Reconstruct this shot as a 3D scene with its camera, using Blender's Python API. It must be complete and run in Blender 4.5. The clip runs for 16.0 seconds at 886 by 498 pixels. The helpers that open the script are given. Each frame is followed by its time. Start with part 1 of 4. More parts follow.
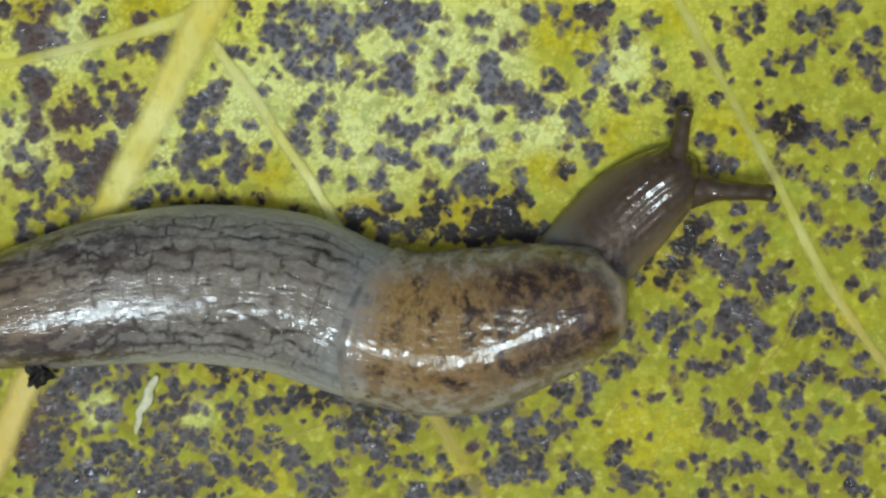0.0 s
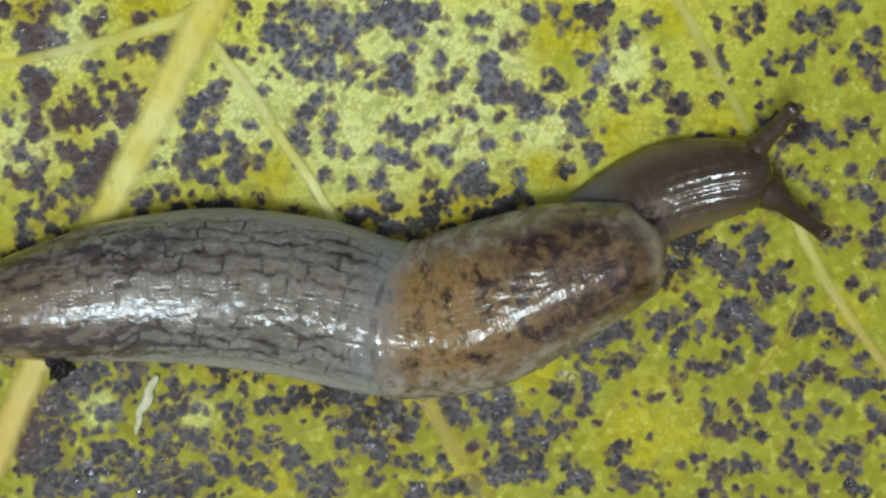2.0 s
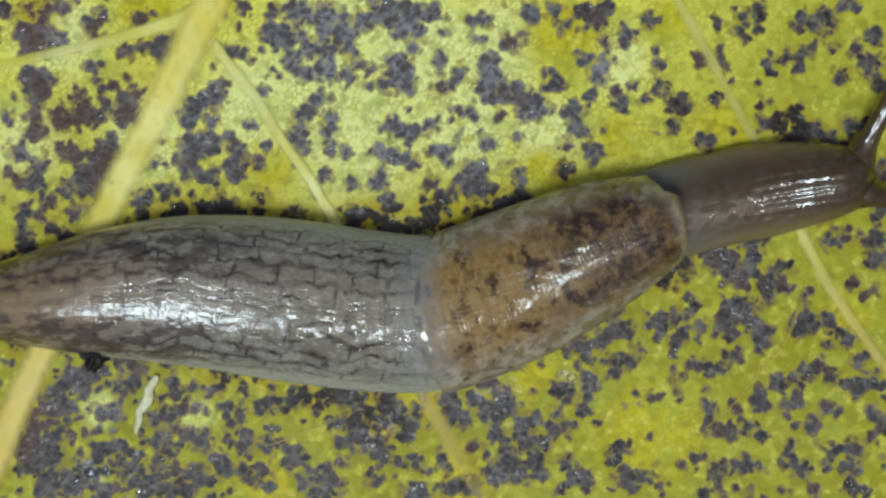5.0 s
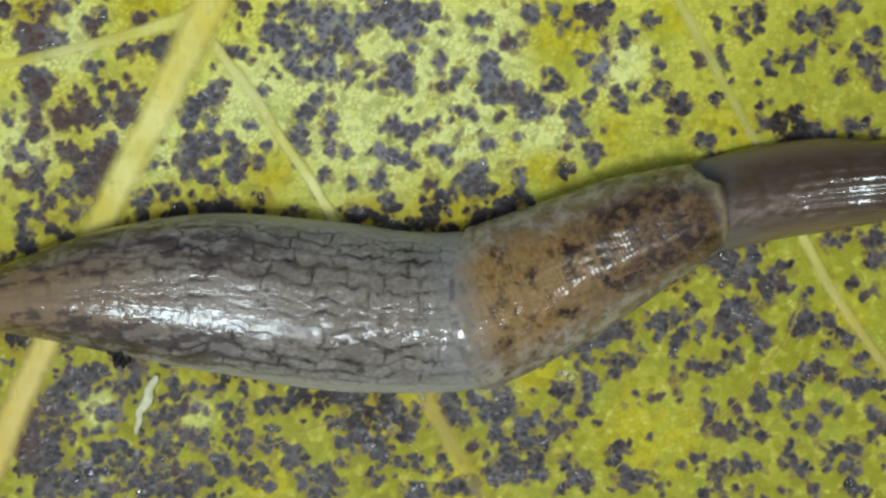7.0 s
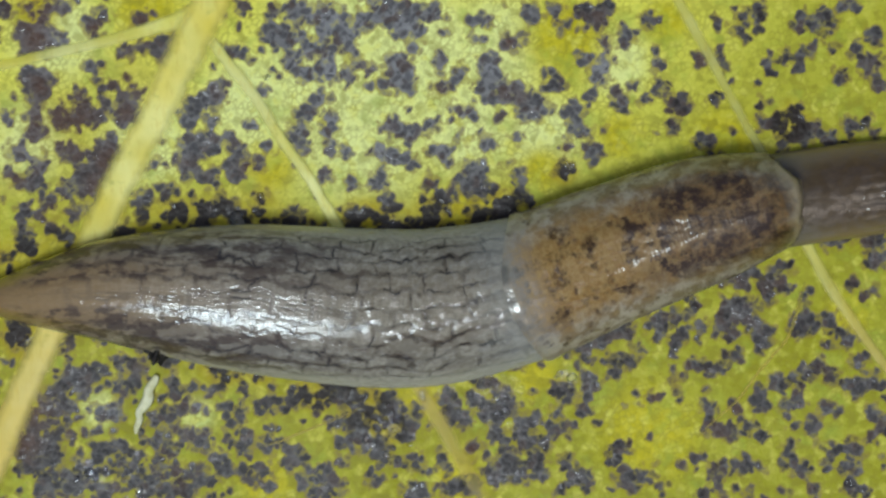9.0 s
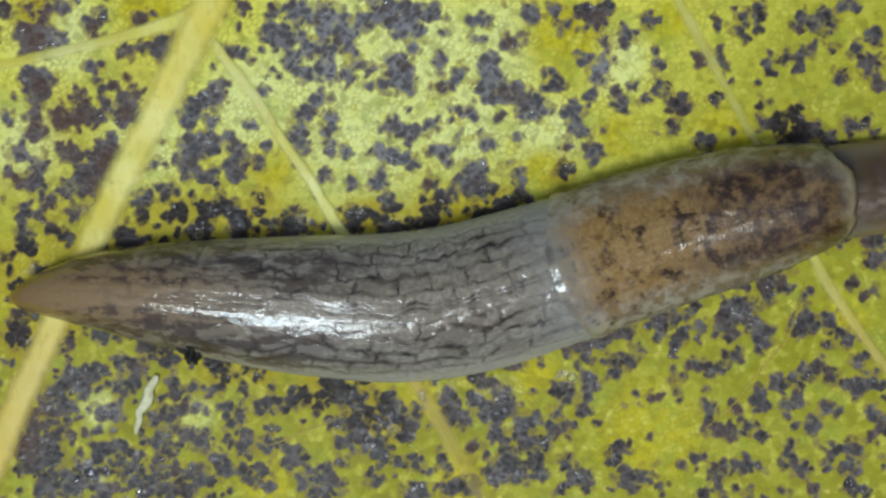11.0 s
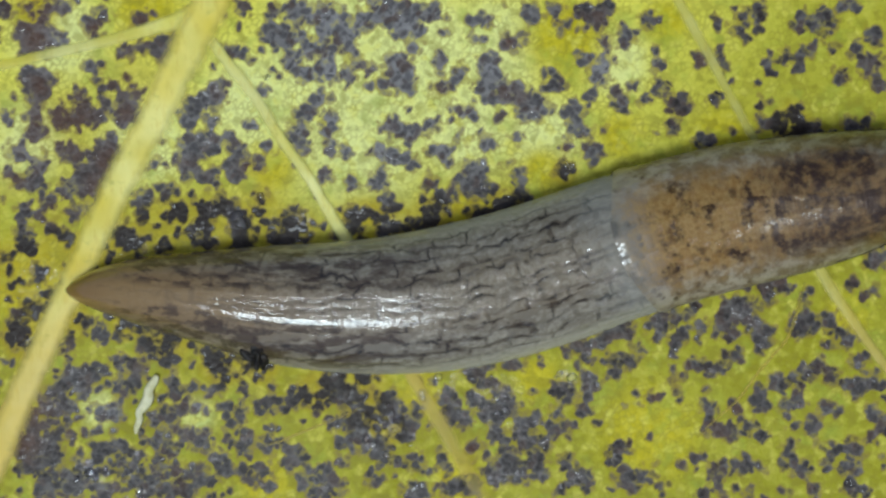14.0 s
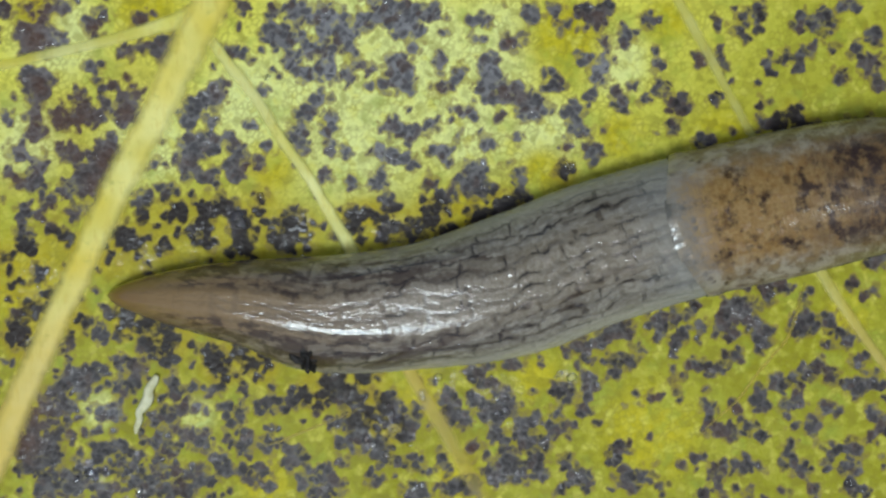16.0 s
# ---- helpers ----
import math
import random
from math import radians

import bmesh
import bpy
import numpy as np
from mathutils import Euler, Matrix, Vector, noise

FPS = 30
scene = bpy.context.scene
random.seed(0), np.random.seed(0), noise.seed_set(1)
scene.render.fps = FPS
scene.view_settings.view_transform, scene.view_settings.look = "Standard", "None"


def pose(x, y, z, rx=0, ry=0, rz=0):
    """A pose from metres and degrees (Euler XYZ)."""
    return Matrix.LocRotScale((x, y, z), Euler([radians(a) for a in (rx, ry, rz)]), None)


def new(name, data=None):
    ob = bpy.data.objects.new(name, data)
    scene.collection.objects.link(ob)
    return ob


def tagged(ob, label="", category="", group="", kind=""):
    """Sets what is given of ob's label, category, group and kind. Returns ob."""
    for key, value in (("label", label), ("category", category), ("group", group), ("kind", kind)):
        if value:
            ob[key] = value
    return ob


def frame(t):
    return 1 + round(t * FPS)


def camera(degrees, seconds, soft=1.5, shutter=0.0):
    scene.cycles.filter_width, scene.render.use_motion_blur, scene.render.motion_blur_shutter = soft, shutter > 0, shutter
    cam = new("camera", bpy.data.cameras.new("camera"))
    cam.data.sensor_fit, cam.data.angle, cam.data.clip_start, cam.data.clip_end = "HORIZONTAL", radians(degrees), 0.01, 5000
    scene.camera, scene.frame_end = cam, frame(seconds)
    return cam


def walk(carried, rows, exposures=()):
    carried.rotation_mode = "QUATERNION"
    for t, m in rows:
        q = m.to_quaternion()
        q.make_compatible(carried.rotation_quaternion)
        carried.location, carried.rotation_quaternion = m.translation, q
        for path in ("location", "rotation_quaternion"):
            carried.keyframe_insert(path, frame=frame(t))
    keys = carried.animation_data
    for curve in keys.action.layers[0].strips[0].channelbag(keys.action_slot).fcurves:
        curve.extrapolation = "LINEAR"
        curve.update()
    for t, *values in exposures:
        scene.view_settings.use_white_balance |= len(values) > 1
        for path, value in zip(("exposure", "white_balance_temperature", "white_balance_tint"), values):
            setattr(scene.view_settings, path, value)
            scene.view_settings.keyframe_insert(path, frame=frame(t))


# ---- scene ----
# A small grey slug crawls over a yellow, dark-blotched leaf that lies on bare soil.
EYE = 0.0802                     # height of the lens over the leaf
PX = 0.04 / 1568                 # the plan of the leaf is drawn in steps of 1/1568 of 40 mm

cam = camera(28.0, 16.0, soft=2.55)
walk(cam, [(0.0, pose(0, 0, EYE)), (16.0, pose(0, 0, EYE))], exposures=[(0.0, 0.0), (16.0, 0.0)])

# ---- light ----
SUN_TILT = 19.0                  # degrees from the zenith, towards -y
world = bpy.data.worlds.new("world")
scene.world = world
world.use_nodes = True
wn = world.node_tree.nodes
sky = wn.new("ShaderNodeTexSky")
sky.sky_type, sky.sun_disc = "NISHITA", False
sky.air_density, sky.dust_density, sky.ozone_density = 1.0, 2.5, 1.0
sky.sun_elevation, sky.sun_rotation = radians(90 - SUN_TILT), radians(180)
world.node_tree.links.new(sky.outputs[0], wn["Background"].inputs[0])
wn["Background"].inputs[1].default_value = 0.088
sun = new("sun", bpy.data.lights.new("sun", "SUN"))
sun.data.energy, sun.data.angle, sun.data.color = 1.68, radians(16), (0.77, 0.935, 1.0)
sun.matrix_world = pose(0, 0, 1, SUN_TILT, -9, 0)


# ---- small tools ----
def at(x, y, z=0.0):
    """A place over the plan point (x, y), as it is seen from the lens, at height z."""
    k = PX * (EYE - z) / EYE
    return Vector(((x - 784) * k, (441 - y) * k, z))


def pchip(ts, vs, t):
    """Smooth, unswinging curve through (ts, vs), at t (both arrays)."""
    ts, vs, t = np.asarray(ts, float), np.asarray(vs, float), np.asarray(t, float)
    h, d = np.diff(ts), np.diff(vs) / np.diff(ts)
    m = np.zeros(len(ts))
    m[0], m[-1] = d[0], d[-1]
    for i in range(1, len(ts) - 1):
        if d[i - 1] * d[i] > 0:
            w1, w2 = 2 * h[i] + h[i - 1], h[i] + 2 * h[i - 1]
            m[i] = (w1 + w2) / (w1 / d[i - 1] + w2 / d[i])
    i = np.clip(np.searchsorted(ts, t) - 1, 0, len(h) - 1)
    u = (t - ts[i]) / h[i]
    return ((1 + 2 * u) * (1 - u) ** 2 * vs[i] + u * (1 - u) ** 2 * h[i] * m[i]
            + u * u * (3 - 2 * u) * vs[i + 1] + u * u * (u - 1) * h[i] * m[i + 1])


def spline(ts, vs, t):
    """Curve through (ts, vs) with averaged slopes, at t."""
    ts, vs, t = np.asarray(ts, float), np.asarray(vs, float), np.asarray(t, float)
    h = np.diff(ts)
    d = np.diff(vs) / h
    m = np.concatenate(([d[0]], (d[:-1] * h[1:] + d[1:] * h[:-1]) / (h[1:] + h[:-1]), [d[-1]]))
    i = np.clip(np.searchsorted(ts, t) - 1, 0, len(h) - 1)
    u = (t - ts[i]) / h[i]
    return ((1 + 2 * u) * (1 - u) ** 2 * vs[i] + u * (1 - u) ** 2 * h[i] * m[i]
            + u * u * (3 - 2 * u) * vs[i + 1] + u * u * (u - 1) * h[i] * m[i + 1])


def mesh_of(name, verts, faces, material, smooth=True):
    me = bpy.data.meshes.new(name)
    me.from_pydata(verts, [], faces)
    me.materials.append(material)
    if smooth:
        me.shade_smooth()
    return me


def part(name, me, parent, label=""):
    ob = new(name, me)
    ob.parent = parent
    return tagged(ob, label)


# ---- materials ----
class Nodes:
    """Short forms for building a node material."""

    def __init__(self, name):
        self.mat = bpy.data.materials.new(name)
        self.mat.use_nodes = True
        self.tree = self.mat.node_tree
        self.bsdf = self.tree.nodes["Principled BSDF"]

    def add(self, kind, ins=()):
        n = self.tree.nodes.new(kind)
        for k, v in dict(ins).items():
            self.put(n.inputs[k], v)
        return n

    def put(self, socket, v):
        if isinstance(v, bpy.types.NodeSocket):
            self.tree.links.new(v, socket)
        elif isinstance(v, tuple) and len(v) == 3 and socket.type == "RGBA":
            socket.default_value = (*v, 1)
        else:
            socket.default_value = v

    def attr(self, name, out="Fac"):
        n = self.add("ShaderNodeAttribute")
        n.attribute_name = name
        return n.outputs[out]

    def math(self, op, a, b=0.0, clamp=False):
        n = self.add("ShaderNodeMath", {0: a, 1: b})
        n.operation, n.use_clamp = op, clamp
        return n.outputs[0]

    def step(self, v, lo, hi, a=0.0, b=1.0):
        """a below lo, b above hi, smooth between."""
        n = self.add("ShaderNodeMapRange", {0: v, 1: lo, 2: hi, 3: a, 4: b})
        n.interpolation_type = "SMOOTHSTEP"
        return n.outputs[0]

    def mix(self, fac, a, b, blend="MIX"):
        n = self.add("ShaderNodeMix")
        n.data_type, n.blend_type = "RGBA", blend
        self.put(n.inputs[0], fac), self.put(n.inputs[6], a), self.put(n.inputs[7], b)
        return n.outputs[2]

    def vector(self, op, a, b):
        n = self.add("ShaderNodeVectorMath", {0: a, 1: b})
        n.operation = op
        return n.outputs[0]

    def scaled(self, vec, s):
        return self.vector("MULTIPLY", vec, s)

    def noise(self, vec, scale, detail=3.0, rough=0.55):
        return self.add("ShaderNodeTexNoise", {"Vector": vec, "Scale": scale, "Detail": detail, "Roughness": rough}).outputs[0]

    def warp(self, vec, scale, amount):
        n = self.add("ShaderNodeTexNoise", {"Vector": vec, "Scale": scale, "Detail": 2.0}).outputs[1]
        n = self.vector("SUBTRACT", n, (0.5, 0.5, 0.5))
        n = self.scaled(n, (amount, amount, amount))
        return self.vector("ADD", vec, n)

    def cells(self, vec, scale, feature="DISTANCE_TO_EDGE", out=0):
        n = self.add("ShaderNodeTexVoronoi", {"Vector": vec, "Scale": scale})
        n.feature = feature
        return n.outputs[out]

    def bump(self, height, distance, strength=1.0, under=None):
        ins = {"Height": height, "Distance": distance, "Strength": strength}
        if under is not None:
            ins["Normal"] = under
        return self.add("ShaderNodeBump", ins).outputs[0]

    def done(self, **ins):
        names = {"base_color": "Base Color", "roughness": "Roughness", "normal": "Normal", "specular": "Specular IOR Level",
                 "transmission": "Transmission Weight", "ior": "IOR", "coat": "Coat Weight"}
        for k, v in ins.items():
            self.put(self.bsdf.inputs[names[k]], v)
        return self.mat


def millimetres(n):
    p = n.add("ShaderNodeNewGeometry").outputs["Position"]
    return n.scaled(p, (1000.0, 1000.0, 1000.0))


def leaf_material():
    n = Nodes("yellow_leaf")
    mm = millimetres(n)
    blight, tone, wet, age, pale, damp, rusty = (n.attr(a) for a in ("blight", "tone", "wet", "age", "pale", "damp", "rust"))
    slow, fine = n.noise(mm, 0.22, 2.0), n.noise(mm, 3.2, 4.0, 0.65)
    sound = n.mix(n.step(slow, 0.35, 0.68), (0.355, 0.330, 0.002), (0.405, 0.388, 0.016))
    # the stronger light on the upper leaf is painted into its base colour
    lit_top = n.attr("lit_top")
    sound = n.mix(n.step(lit_top, 0.0, 0.8, 0.0, 0.9), sound, (0.86, 0.80, 0.10))
    # paler tissue; in the upper leaf it also holds painted sheen
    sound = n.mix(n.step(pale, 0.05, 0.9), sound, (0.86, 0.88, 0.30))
    sound = n.mix(n.step(age, 0.05, 0.9), sound, (0.60, 0.50, 0.002))
    patch = n.noise(n.warp(mm, 1.0, 0.4), 1.0, 3.0, 0.6)
    mottle = n.math("ADD", n.math("MULTIPLY", patch, 0.62), n.math("MULTIPLY", tone, 0.38))
    sound = n.mix(n.step(mottle, 0.28, 0.50, 0.55, 0.0), sound, (0.25, 0.215, 0.008))
    sound = n.mix(n.step(n.noise(mm, 0.55, 3.0, 0.6), 0.5, 0.68, 0.0, 0.5), sound, (0.34, 0.42, 0.045))
    sound = n.mix(n.step(mottle, 0.52, 0.78, 0.0, 0.7), sound, (0.72, 0.66, 0.10))
    rust = n.noise(n.scaled(mm, (1.0, 1.0, 0.0)), 0.45, 2.0)
    kind, core = n.attr("hue"), n.attr("core")
    dot, broad = n.attr("dot"), n.noise(mm, 0.5, 3.0, 0.6)
    clot = n.math("ADD", n.math("MULTIPLY", kind, 0.45), n.math("MULTIPLY", broad, 0.7))
    film = n.mix(n.step(clot, 0.35, 0.8), (0.060, 0.047, 0.041), (0.160, 0.148, 0.136))
    # sheen over the upper dead cells, painted as lighter film and pits
    film = n.mix(n.math("MULTIPLY", pale, 0.6), film, (0.345, 0.335, 0.325))
    pit = n.mix(n.step(clot, 0.30, 0.85), (0.011, 0.007, 0.006), (0.088, 0.078, 0.074))
    pit = n.mix(n.math("MULTIPLY", pale, n.step(kind, 0.1, 0.8, 0.6, 0.1)), pit, (0.190, 0.180, 0.185))
    dead = n.mix(n.step(n.math("ADD", dot, n.math("MULTIPLY", n.math("SUBTRACT", fine, 0.5), 1.1)), 0.10, 0.85), film, pit)
    dead = n.mix(n.step(kind, 0.55, 0.9, 0.0, 0.65), dead, (0.075, 0.040, 0.027))
    dead = n.mix(n.math("MAXIMUM", n.step(rust, 0.52, 0.70, 0.0, 0.45), n.math("MULTIPLY", rusty, 0.8)), dead, (0.092, 0.040, 0.020))
    sound = n.mix(n.math("MULTIPLY", rusty, 0.35), sound, (0.36, 0.22, 0.012))
    dead = n.mix(n.step(fine, 0.52, 0.76, 0.0, 0.35), dead, (0.24, 0.225, 0.21))
    dead = n.mix(n.step(fine, 0.32, 0.46, 0.5, 0.0), dead, (0.022, 0.015, 0.013))
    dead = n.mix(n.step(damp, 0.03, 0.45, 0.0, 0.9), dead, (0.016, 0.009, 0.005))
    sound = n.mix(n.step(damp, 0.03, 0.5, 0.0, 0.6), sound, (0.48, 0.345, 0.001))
    frayed = n.math("ADD", blight, n.math("MULTIPLY", n.math("SUBTRACT", n.noise(mm, 5.0, 3.0, 0.6), 0.5), 0.7))
    blight = n.math("MULTIPLY", frayed, n.step(blight, 0.02, 0.12), True)
    sound = n.mix(n.step(tone, 0.3, 1.0, 0.0, 0.22), sound, (0.72, 0.66, 0.08))
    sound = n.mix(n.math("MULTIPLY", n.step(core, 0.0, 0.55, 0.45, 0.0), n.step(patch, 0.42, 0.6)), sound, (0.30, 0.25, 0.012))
    sound = n.mix(n.step(fine, 0.30, 0.48, 0.28, 0.0), sound, (0.24, 0.20, 0.010))
    halo = n.mix(n.step(blight, 0.08, 0.35, 0.0, 0.6), sound, (0.32, 0.22, 0.03))
    col = n.mix(n.step(blight, 0.20, 0.80), halo, dead)
    grain = n.noise(mm, 7.0, 3.0, 0.6)
    wetb = n.noise(mm, 3.0, 2.0, 0.5)
    nb = n.bump(grain, 0.00003, 0.6)
    wetb = n.bump(wetb, 0.00011, 1.0, nb)
    n.put(n.bsdf.inputs["Coat Normal"], wetb)
    n.put(n.bsdf.inputs["Coat Roughness"], 0.04)
    rough = n.math("SUBTRACT", n.math("ADD", 0.40, n.math("MULTIPLY", fine, 0.25)), n.math("MULTIPLY", blight, 0.04))
    return n.done(base_color=col, roughness=rough, normal=nb, specular=0.26,
                  coat=n.math("MAXIMUM", n.math("MULTIPLY", n.step(wet, 0.25, 0.85, 0.0, 0.6), n.step(n.noise(mm, 1.3, 2.0), 0.42, 0.58)),
                              n.math("MULTIPLY", n.step(blight, 0.5, 0.9, 0.0, 0.5), n.step(n.noise(mm, 0.8, 3.0), 0.52, 0.62))))


def vein_material(name, a, b, blend):
    n = Nodes(name)
    mm = millimetres(n)
    ridge = n.noise(n.scaled(mm, (1.3, 0.5, 1.0)), 2.6, 4.0, 0.6)
    slow, patch = n.noise(mm, 0.25, 2.0), n.noise(mm, 1.1, 3.0, 0.6)
    col = n.mix(n.step(slow, 0.35, 0.65), a, b)
    col = n.mix(n.step(n.noise(mm, 0.4, 3.0), 0.40, 0.62, 0.0, blend), col, (0.50, 0.45, 0.015))
    col = n.mix(n.step(ridge, 0.48, 0.75, 0.0, 0.55), col, (0.68, 0.52, 0.06))
    col = n.mix(n.step(patch, 0.58, 0.75, 0.0, 0.5), col, (0.40, 0.38, 0.05))
    low = n.add("ShaderNodeSeparateXYZ", {0: mm}).outputs[1]
    col = n.mix(n.step(n.math("ADD", low, n.math("MULTIPLY", slow, 4.0)), -4.0, 3.0, 0.65, 0.0), col, (0.70, 0.47, 0.075))
    # the rib thins out into the blade on both sides
    body = n.math("ADD", n.attr("rib"), n.math("MULTIPLY", n.math("SUBTRACT", n.noise(mm, 2.4, 3.0, 0.6), 0.5), 0.22))
    n.put(n.bsdf.inputs["Alpha"], n.math("MULTIPLY", n.step(body, 0.0, 0.72), n.attr("firm")))
    return n.done(base_color=col, roughness=0.42, normal=n.bump(ridge, 0.00006, 0.7), specular=0.4)


def skin_material(name, kind):
    """Wet slug skin, laid out in millimetres along and across the animal."""
    n = Nodes(name)
    skin = n.attr("skin", "Vector")
    xyz = n.add("ShaderNodeSeparateXYZ", {0: skin}).outputs
    along, across = xyz[0], xyz[1]
    side = n.math("ABSOLUTE", across)
    fine = n.noise(skin, 4.0, 4.0, 0.65)
    blot = n.noise(n.scaled(skin, (0.42, 1.15, 1.0)), 1.1, 4.0, 0.62)
    if kind == "body":
        bent = n.warp(n.warp(n.warp(skin, 0.35, 1.3), 0.9, 0.85), 2.6, 0.26)
        net = [n.add("ShaderNodeTexBrick", {"Vector": bent, "Scale": 1.0, "Mortar Size": size, "Mortar Smooth": soft, "Brick Width": 1.75, "Row Height": 0.60})
               for size, soft in ((0.075, 1.0), (0.24, 1.0))]
        for b in net:
            b.offset, b.offset_frequency, b.squash, b.squash_frequency = 0.42, 2, 1.35, 3
        line, groove = net[0].outputs["Fac"], n.step(net[1].outputs["Fac"], 0.0, 1.0, 0.4, 0.0)
        keep = n.step(n.noise(n.scaled(skin, (0.8, 1.5, 1.0)), 1.1, 4.0, 0.65), 0.43, 0.60, 0.0, 1.0)
        col = n.mix(n.step(fine, 0.3, 0.7), (0.185, 0.159, 0.118), (0.325, 0.292, 0.232))
        band = n.math("MULTIPLY", n.step(side, 0.4, 1.0), n.step(side, 2.0, 3.2, 1.0, 0.0))
        band = n.math("MULTIPLY", band, n.step(across, -0.5, 0.8, 1.0, 0.75))
        blot = n.math("ADD", blot, n.step(along, 4.0, 18.0, 0.06, 0.0))
        dusk = n.math("MULTIPLY", band, n.step(blot, 0.44, 0.55, 0.0, 0.95))
        dusk = n.math("MULTIPLY", dusk, n.step(fine, 0.3, 0.6, 0.35, 1.0))
        dusk = n.math("MULTIPLY", dusk, n.step(groove, 0.05, 0.4, 1.0, 0.45))
        col = n.mix(n.step(along, 5.0, 15.0, 0.45, 0.0), col, (0.215, 0.135, 0.060))
        col = n.mix(dusk, col, (0.043, 0.025, 0.014))
        warm = n.math("MULTIPLY", n.step(along, 2.0, 14.0, 0.85, 0.15), n.step(n.math("ADD", side, blot), 1.0, 2.6, 1.0, 0.0))
        col = n.mix(warm, col, (0.250, 0.145, 0.045))
        col = n.mix(n.math("MULTIPLY", n.step(groove, 0.0, 0.3, 0.35, 0.0), n.math("MULTIPLY", n.step(along, 3.0, 8.0), n.step(side, 2.4, 4.0, 1.0, 0.2))), col, (0.060, 0.044, 0.032))
        spotty = n.step(n.noise(n.scaled(skin, (0.6, 1.4, 1.0)), 1.5, 3.0, 0.58), 0.45, 0.60, 0.0, 0.8)
        rear = n.math("MULTIPLY", n.step(along, 1.2, 4.0), n.step(along, 12.0, 20.0, 1.0, 0.0))
        col = n.mix(n.math("MULTIPLY", n.math("MULTIPLY", spotty, rear), n.step(side, 0.15, 0.6)), col, (0.042, 0.021, 0.010))
        thick = n.math("MULTIPLY", n.step(side, 2.8, 4.0, 0.95, 0.05), n.step(along, 6.0, 13.0, 0.2, 1.0))
        col = n.mix(n.math("MULTIPLY", n.math("MULTIPLY", line, keep), thick), col, (0.014, 0.011, 0.009))
        col = n.mix(n.step(side, 2.5, 4.0, 0.0, 0.85), col, (0.450, 0.425, 0.330))
        col = n.mix(n.step(along, 0.4, 2.6, 0.75, 0.0), col, (0.205, 0.108, 0.030))
        col = n.mix(n.step(n.math("ADD", along, n.math("MULTIPLY", fine, 1.5)), 23.2, 25.2, 0.0, 0.45), col, (0.31, 0.305, 0.270))
        nb = n.bump(n.step(groove, 0.0, 0.4), 0.000014, n.step(along, 6.0, 14.0, 0.1, 0.6))
        nb = n.bump(n.noise(n.scaled(skin, (1.0, 1.4, 1.0)), 4.5, 3.0, 0.6), 0.000026, n.step(along, 6.0, 17.0, 0.6, 1.0), nb)
        nb = n.bump(n.noise(n.scaled(skin, (0.45, 2.4, 1.0)), 2.0, 2.0), 0.000036, n.step(along, 8.0, 16.0, 0.9, 0.1), nb)
        nb = n.bump(n.noise(n.scaled(skin, (0.7, 1.3, 1.0)), 1.8, 2.0), 0.000045, n.step(along, 5.0, 15.0, 0.35, 0.9), nb)
        rough, coat = n.math("ADD", 0.38, n.math("MULTIPLY", fine, 0.2)), n.math("MAXIMUM", n.step(along, 14.0, 19.5, 1.0, 0.0), n.step(n.noise(n.scaled(skin, (1.0, 1.6, 1.0)), 2.4, 2.0), 0.53, 0.60, 0.06, 1.0))
    elif kind == "mantle":
        speck = n.cells(n.warp(skin, 2.0, 0.4), 1.7, "F1")
        cloud = n.noise(n.warp(skin, 1.0, 0.4), 1.5, 4.0, 0.6)
        col = n.mix(n.step(fine, 0.3, 0.72), (0.245, 0.128, 0.034), (0.350, 0.222, 0.080))
        grey = n.mix(n.step(n.noise(skin, 1.5, 3.0, 0.6), 0.38, 0.62), (0.190, 0.145, 0.090), (0.390, 0.340, 0.250))
        col = n.mix(n.step(n.math("ADD", side, n.math("MULTIPLY", cloud, 1.8)), 2.2, 3.9, 0.0, 0.9), col, grey)
        many = n.step(n.noise(skin, 0.5, 2.0), 0.36, 0.58)
        col = n.mix(n.math("MULTIPLY", n.step(speck, 0.10, 0.34, 0.85, 0.0), many), col, (0.050, 0.023, 0.010))
        front = n.math("MULTIPLY", n.step(n.math("ADD", along, n.math("MULTIPLY", n.noise(skin, 0.8, 3.0), 6.0)), 31.0, 37.0, 0.0, 0.95), n.step(along, 36.6, 37.1, 1.0, 0.0))
        dark = n.math("ADD", n.step(n.noise(skin, 0.85, 5.0, 0.7), 0.48, 0.66), front, True)
        dark = n.math("MULTIPLY", n.math("MULTIPLY", dark, n.step(n.math("ADD", side, cloud), 2.0, 3.3, 1.0, 0.2)), n.step(n.math("ADD", n.math("MULTIPLY", cloud, 0.7), n.math("MULTIPLY", fine, 0.3)), 0.30, 0.50, 0.35, 1.0))
        dark = n.math("MULTIPLY", dark, n.step(n.noise(n.warp(skin, 1.5, 0.3), 1.7, 3.0, 0.6), 0.30, 0.60, 0.45, 1.0))
        col = n.mix(dark, col, (0.034, 0.015, 0.006))
        upper = n.math("MULTIPLY", n.step(n.math("ADD", across, fine), 1.9, 3.4), n.step(along, 27.5, 31.0))
        upper = n.math("MULTIPLY", upper, n.step(n.noise(skin, 1.6, 4.0, 0.65), 0.34, 0.6, 0.85, 0.15))
        col = n.mix(upper, col, grey)
        lip = n.math("MULTIPLY", n.step(n.math("ADD", along, n.math("MULTIPLY", cloud, 2.0)), 36.0, 37.2), n.step(across, 0.2, 1.6, 0.0, 0.75))
        col = n.mix(lip, col, grey)
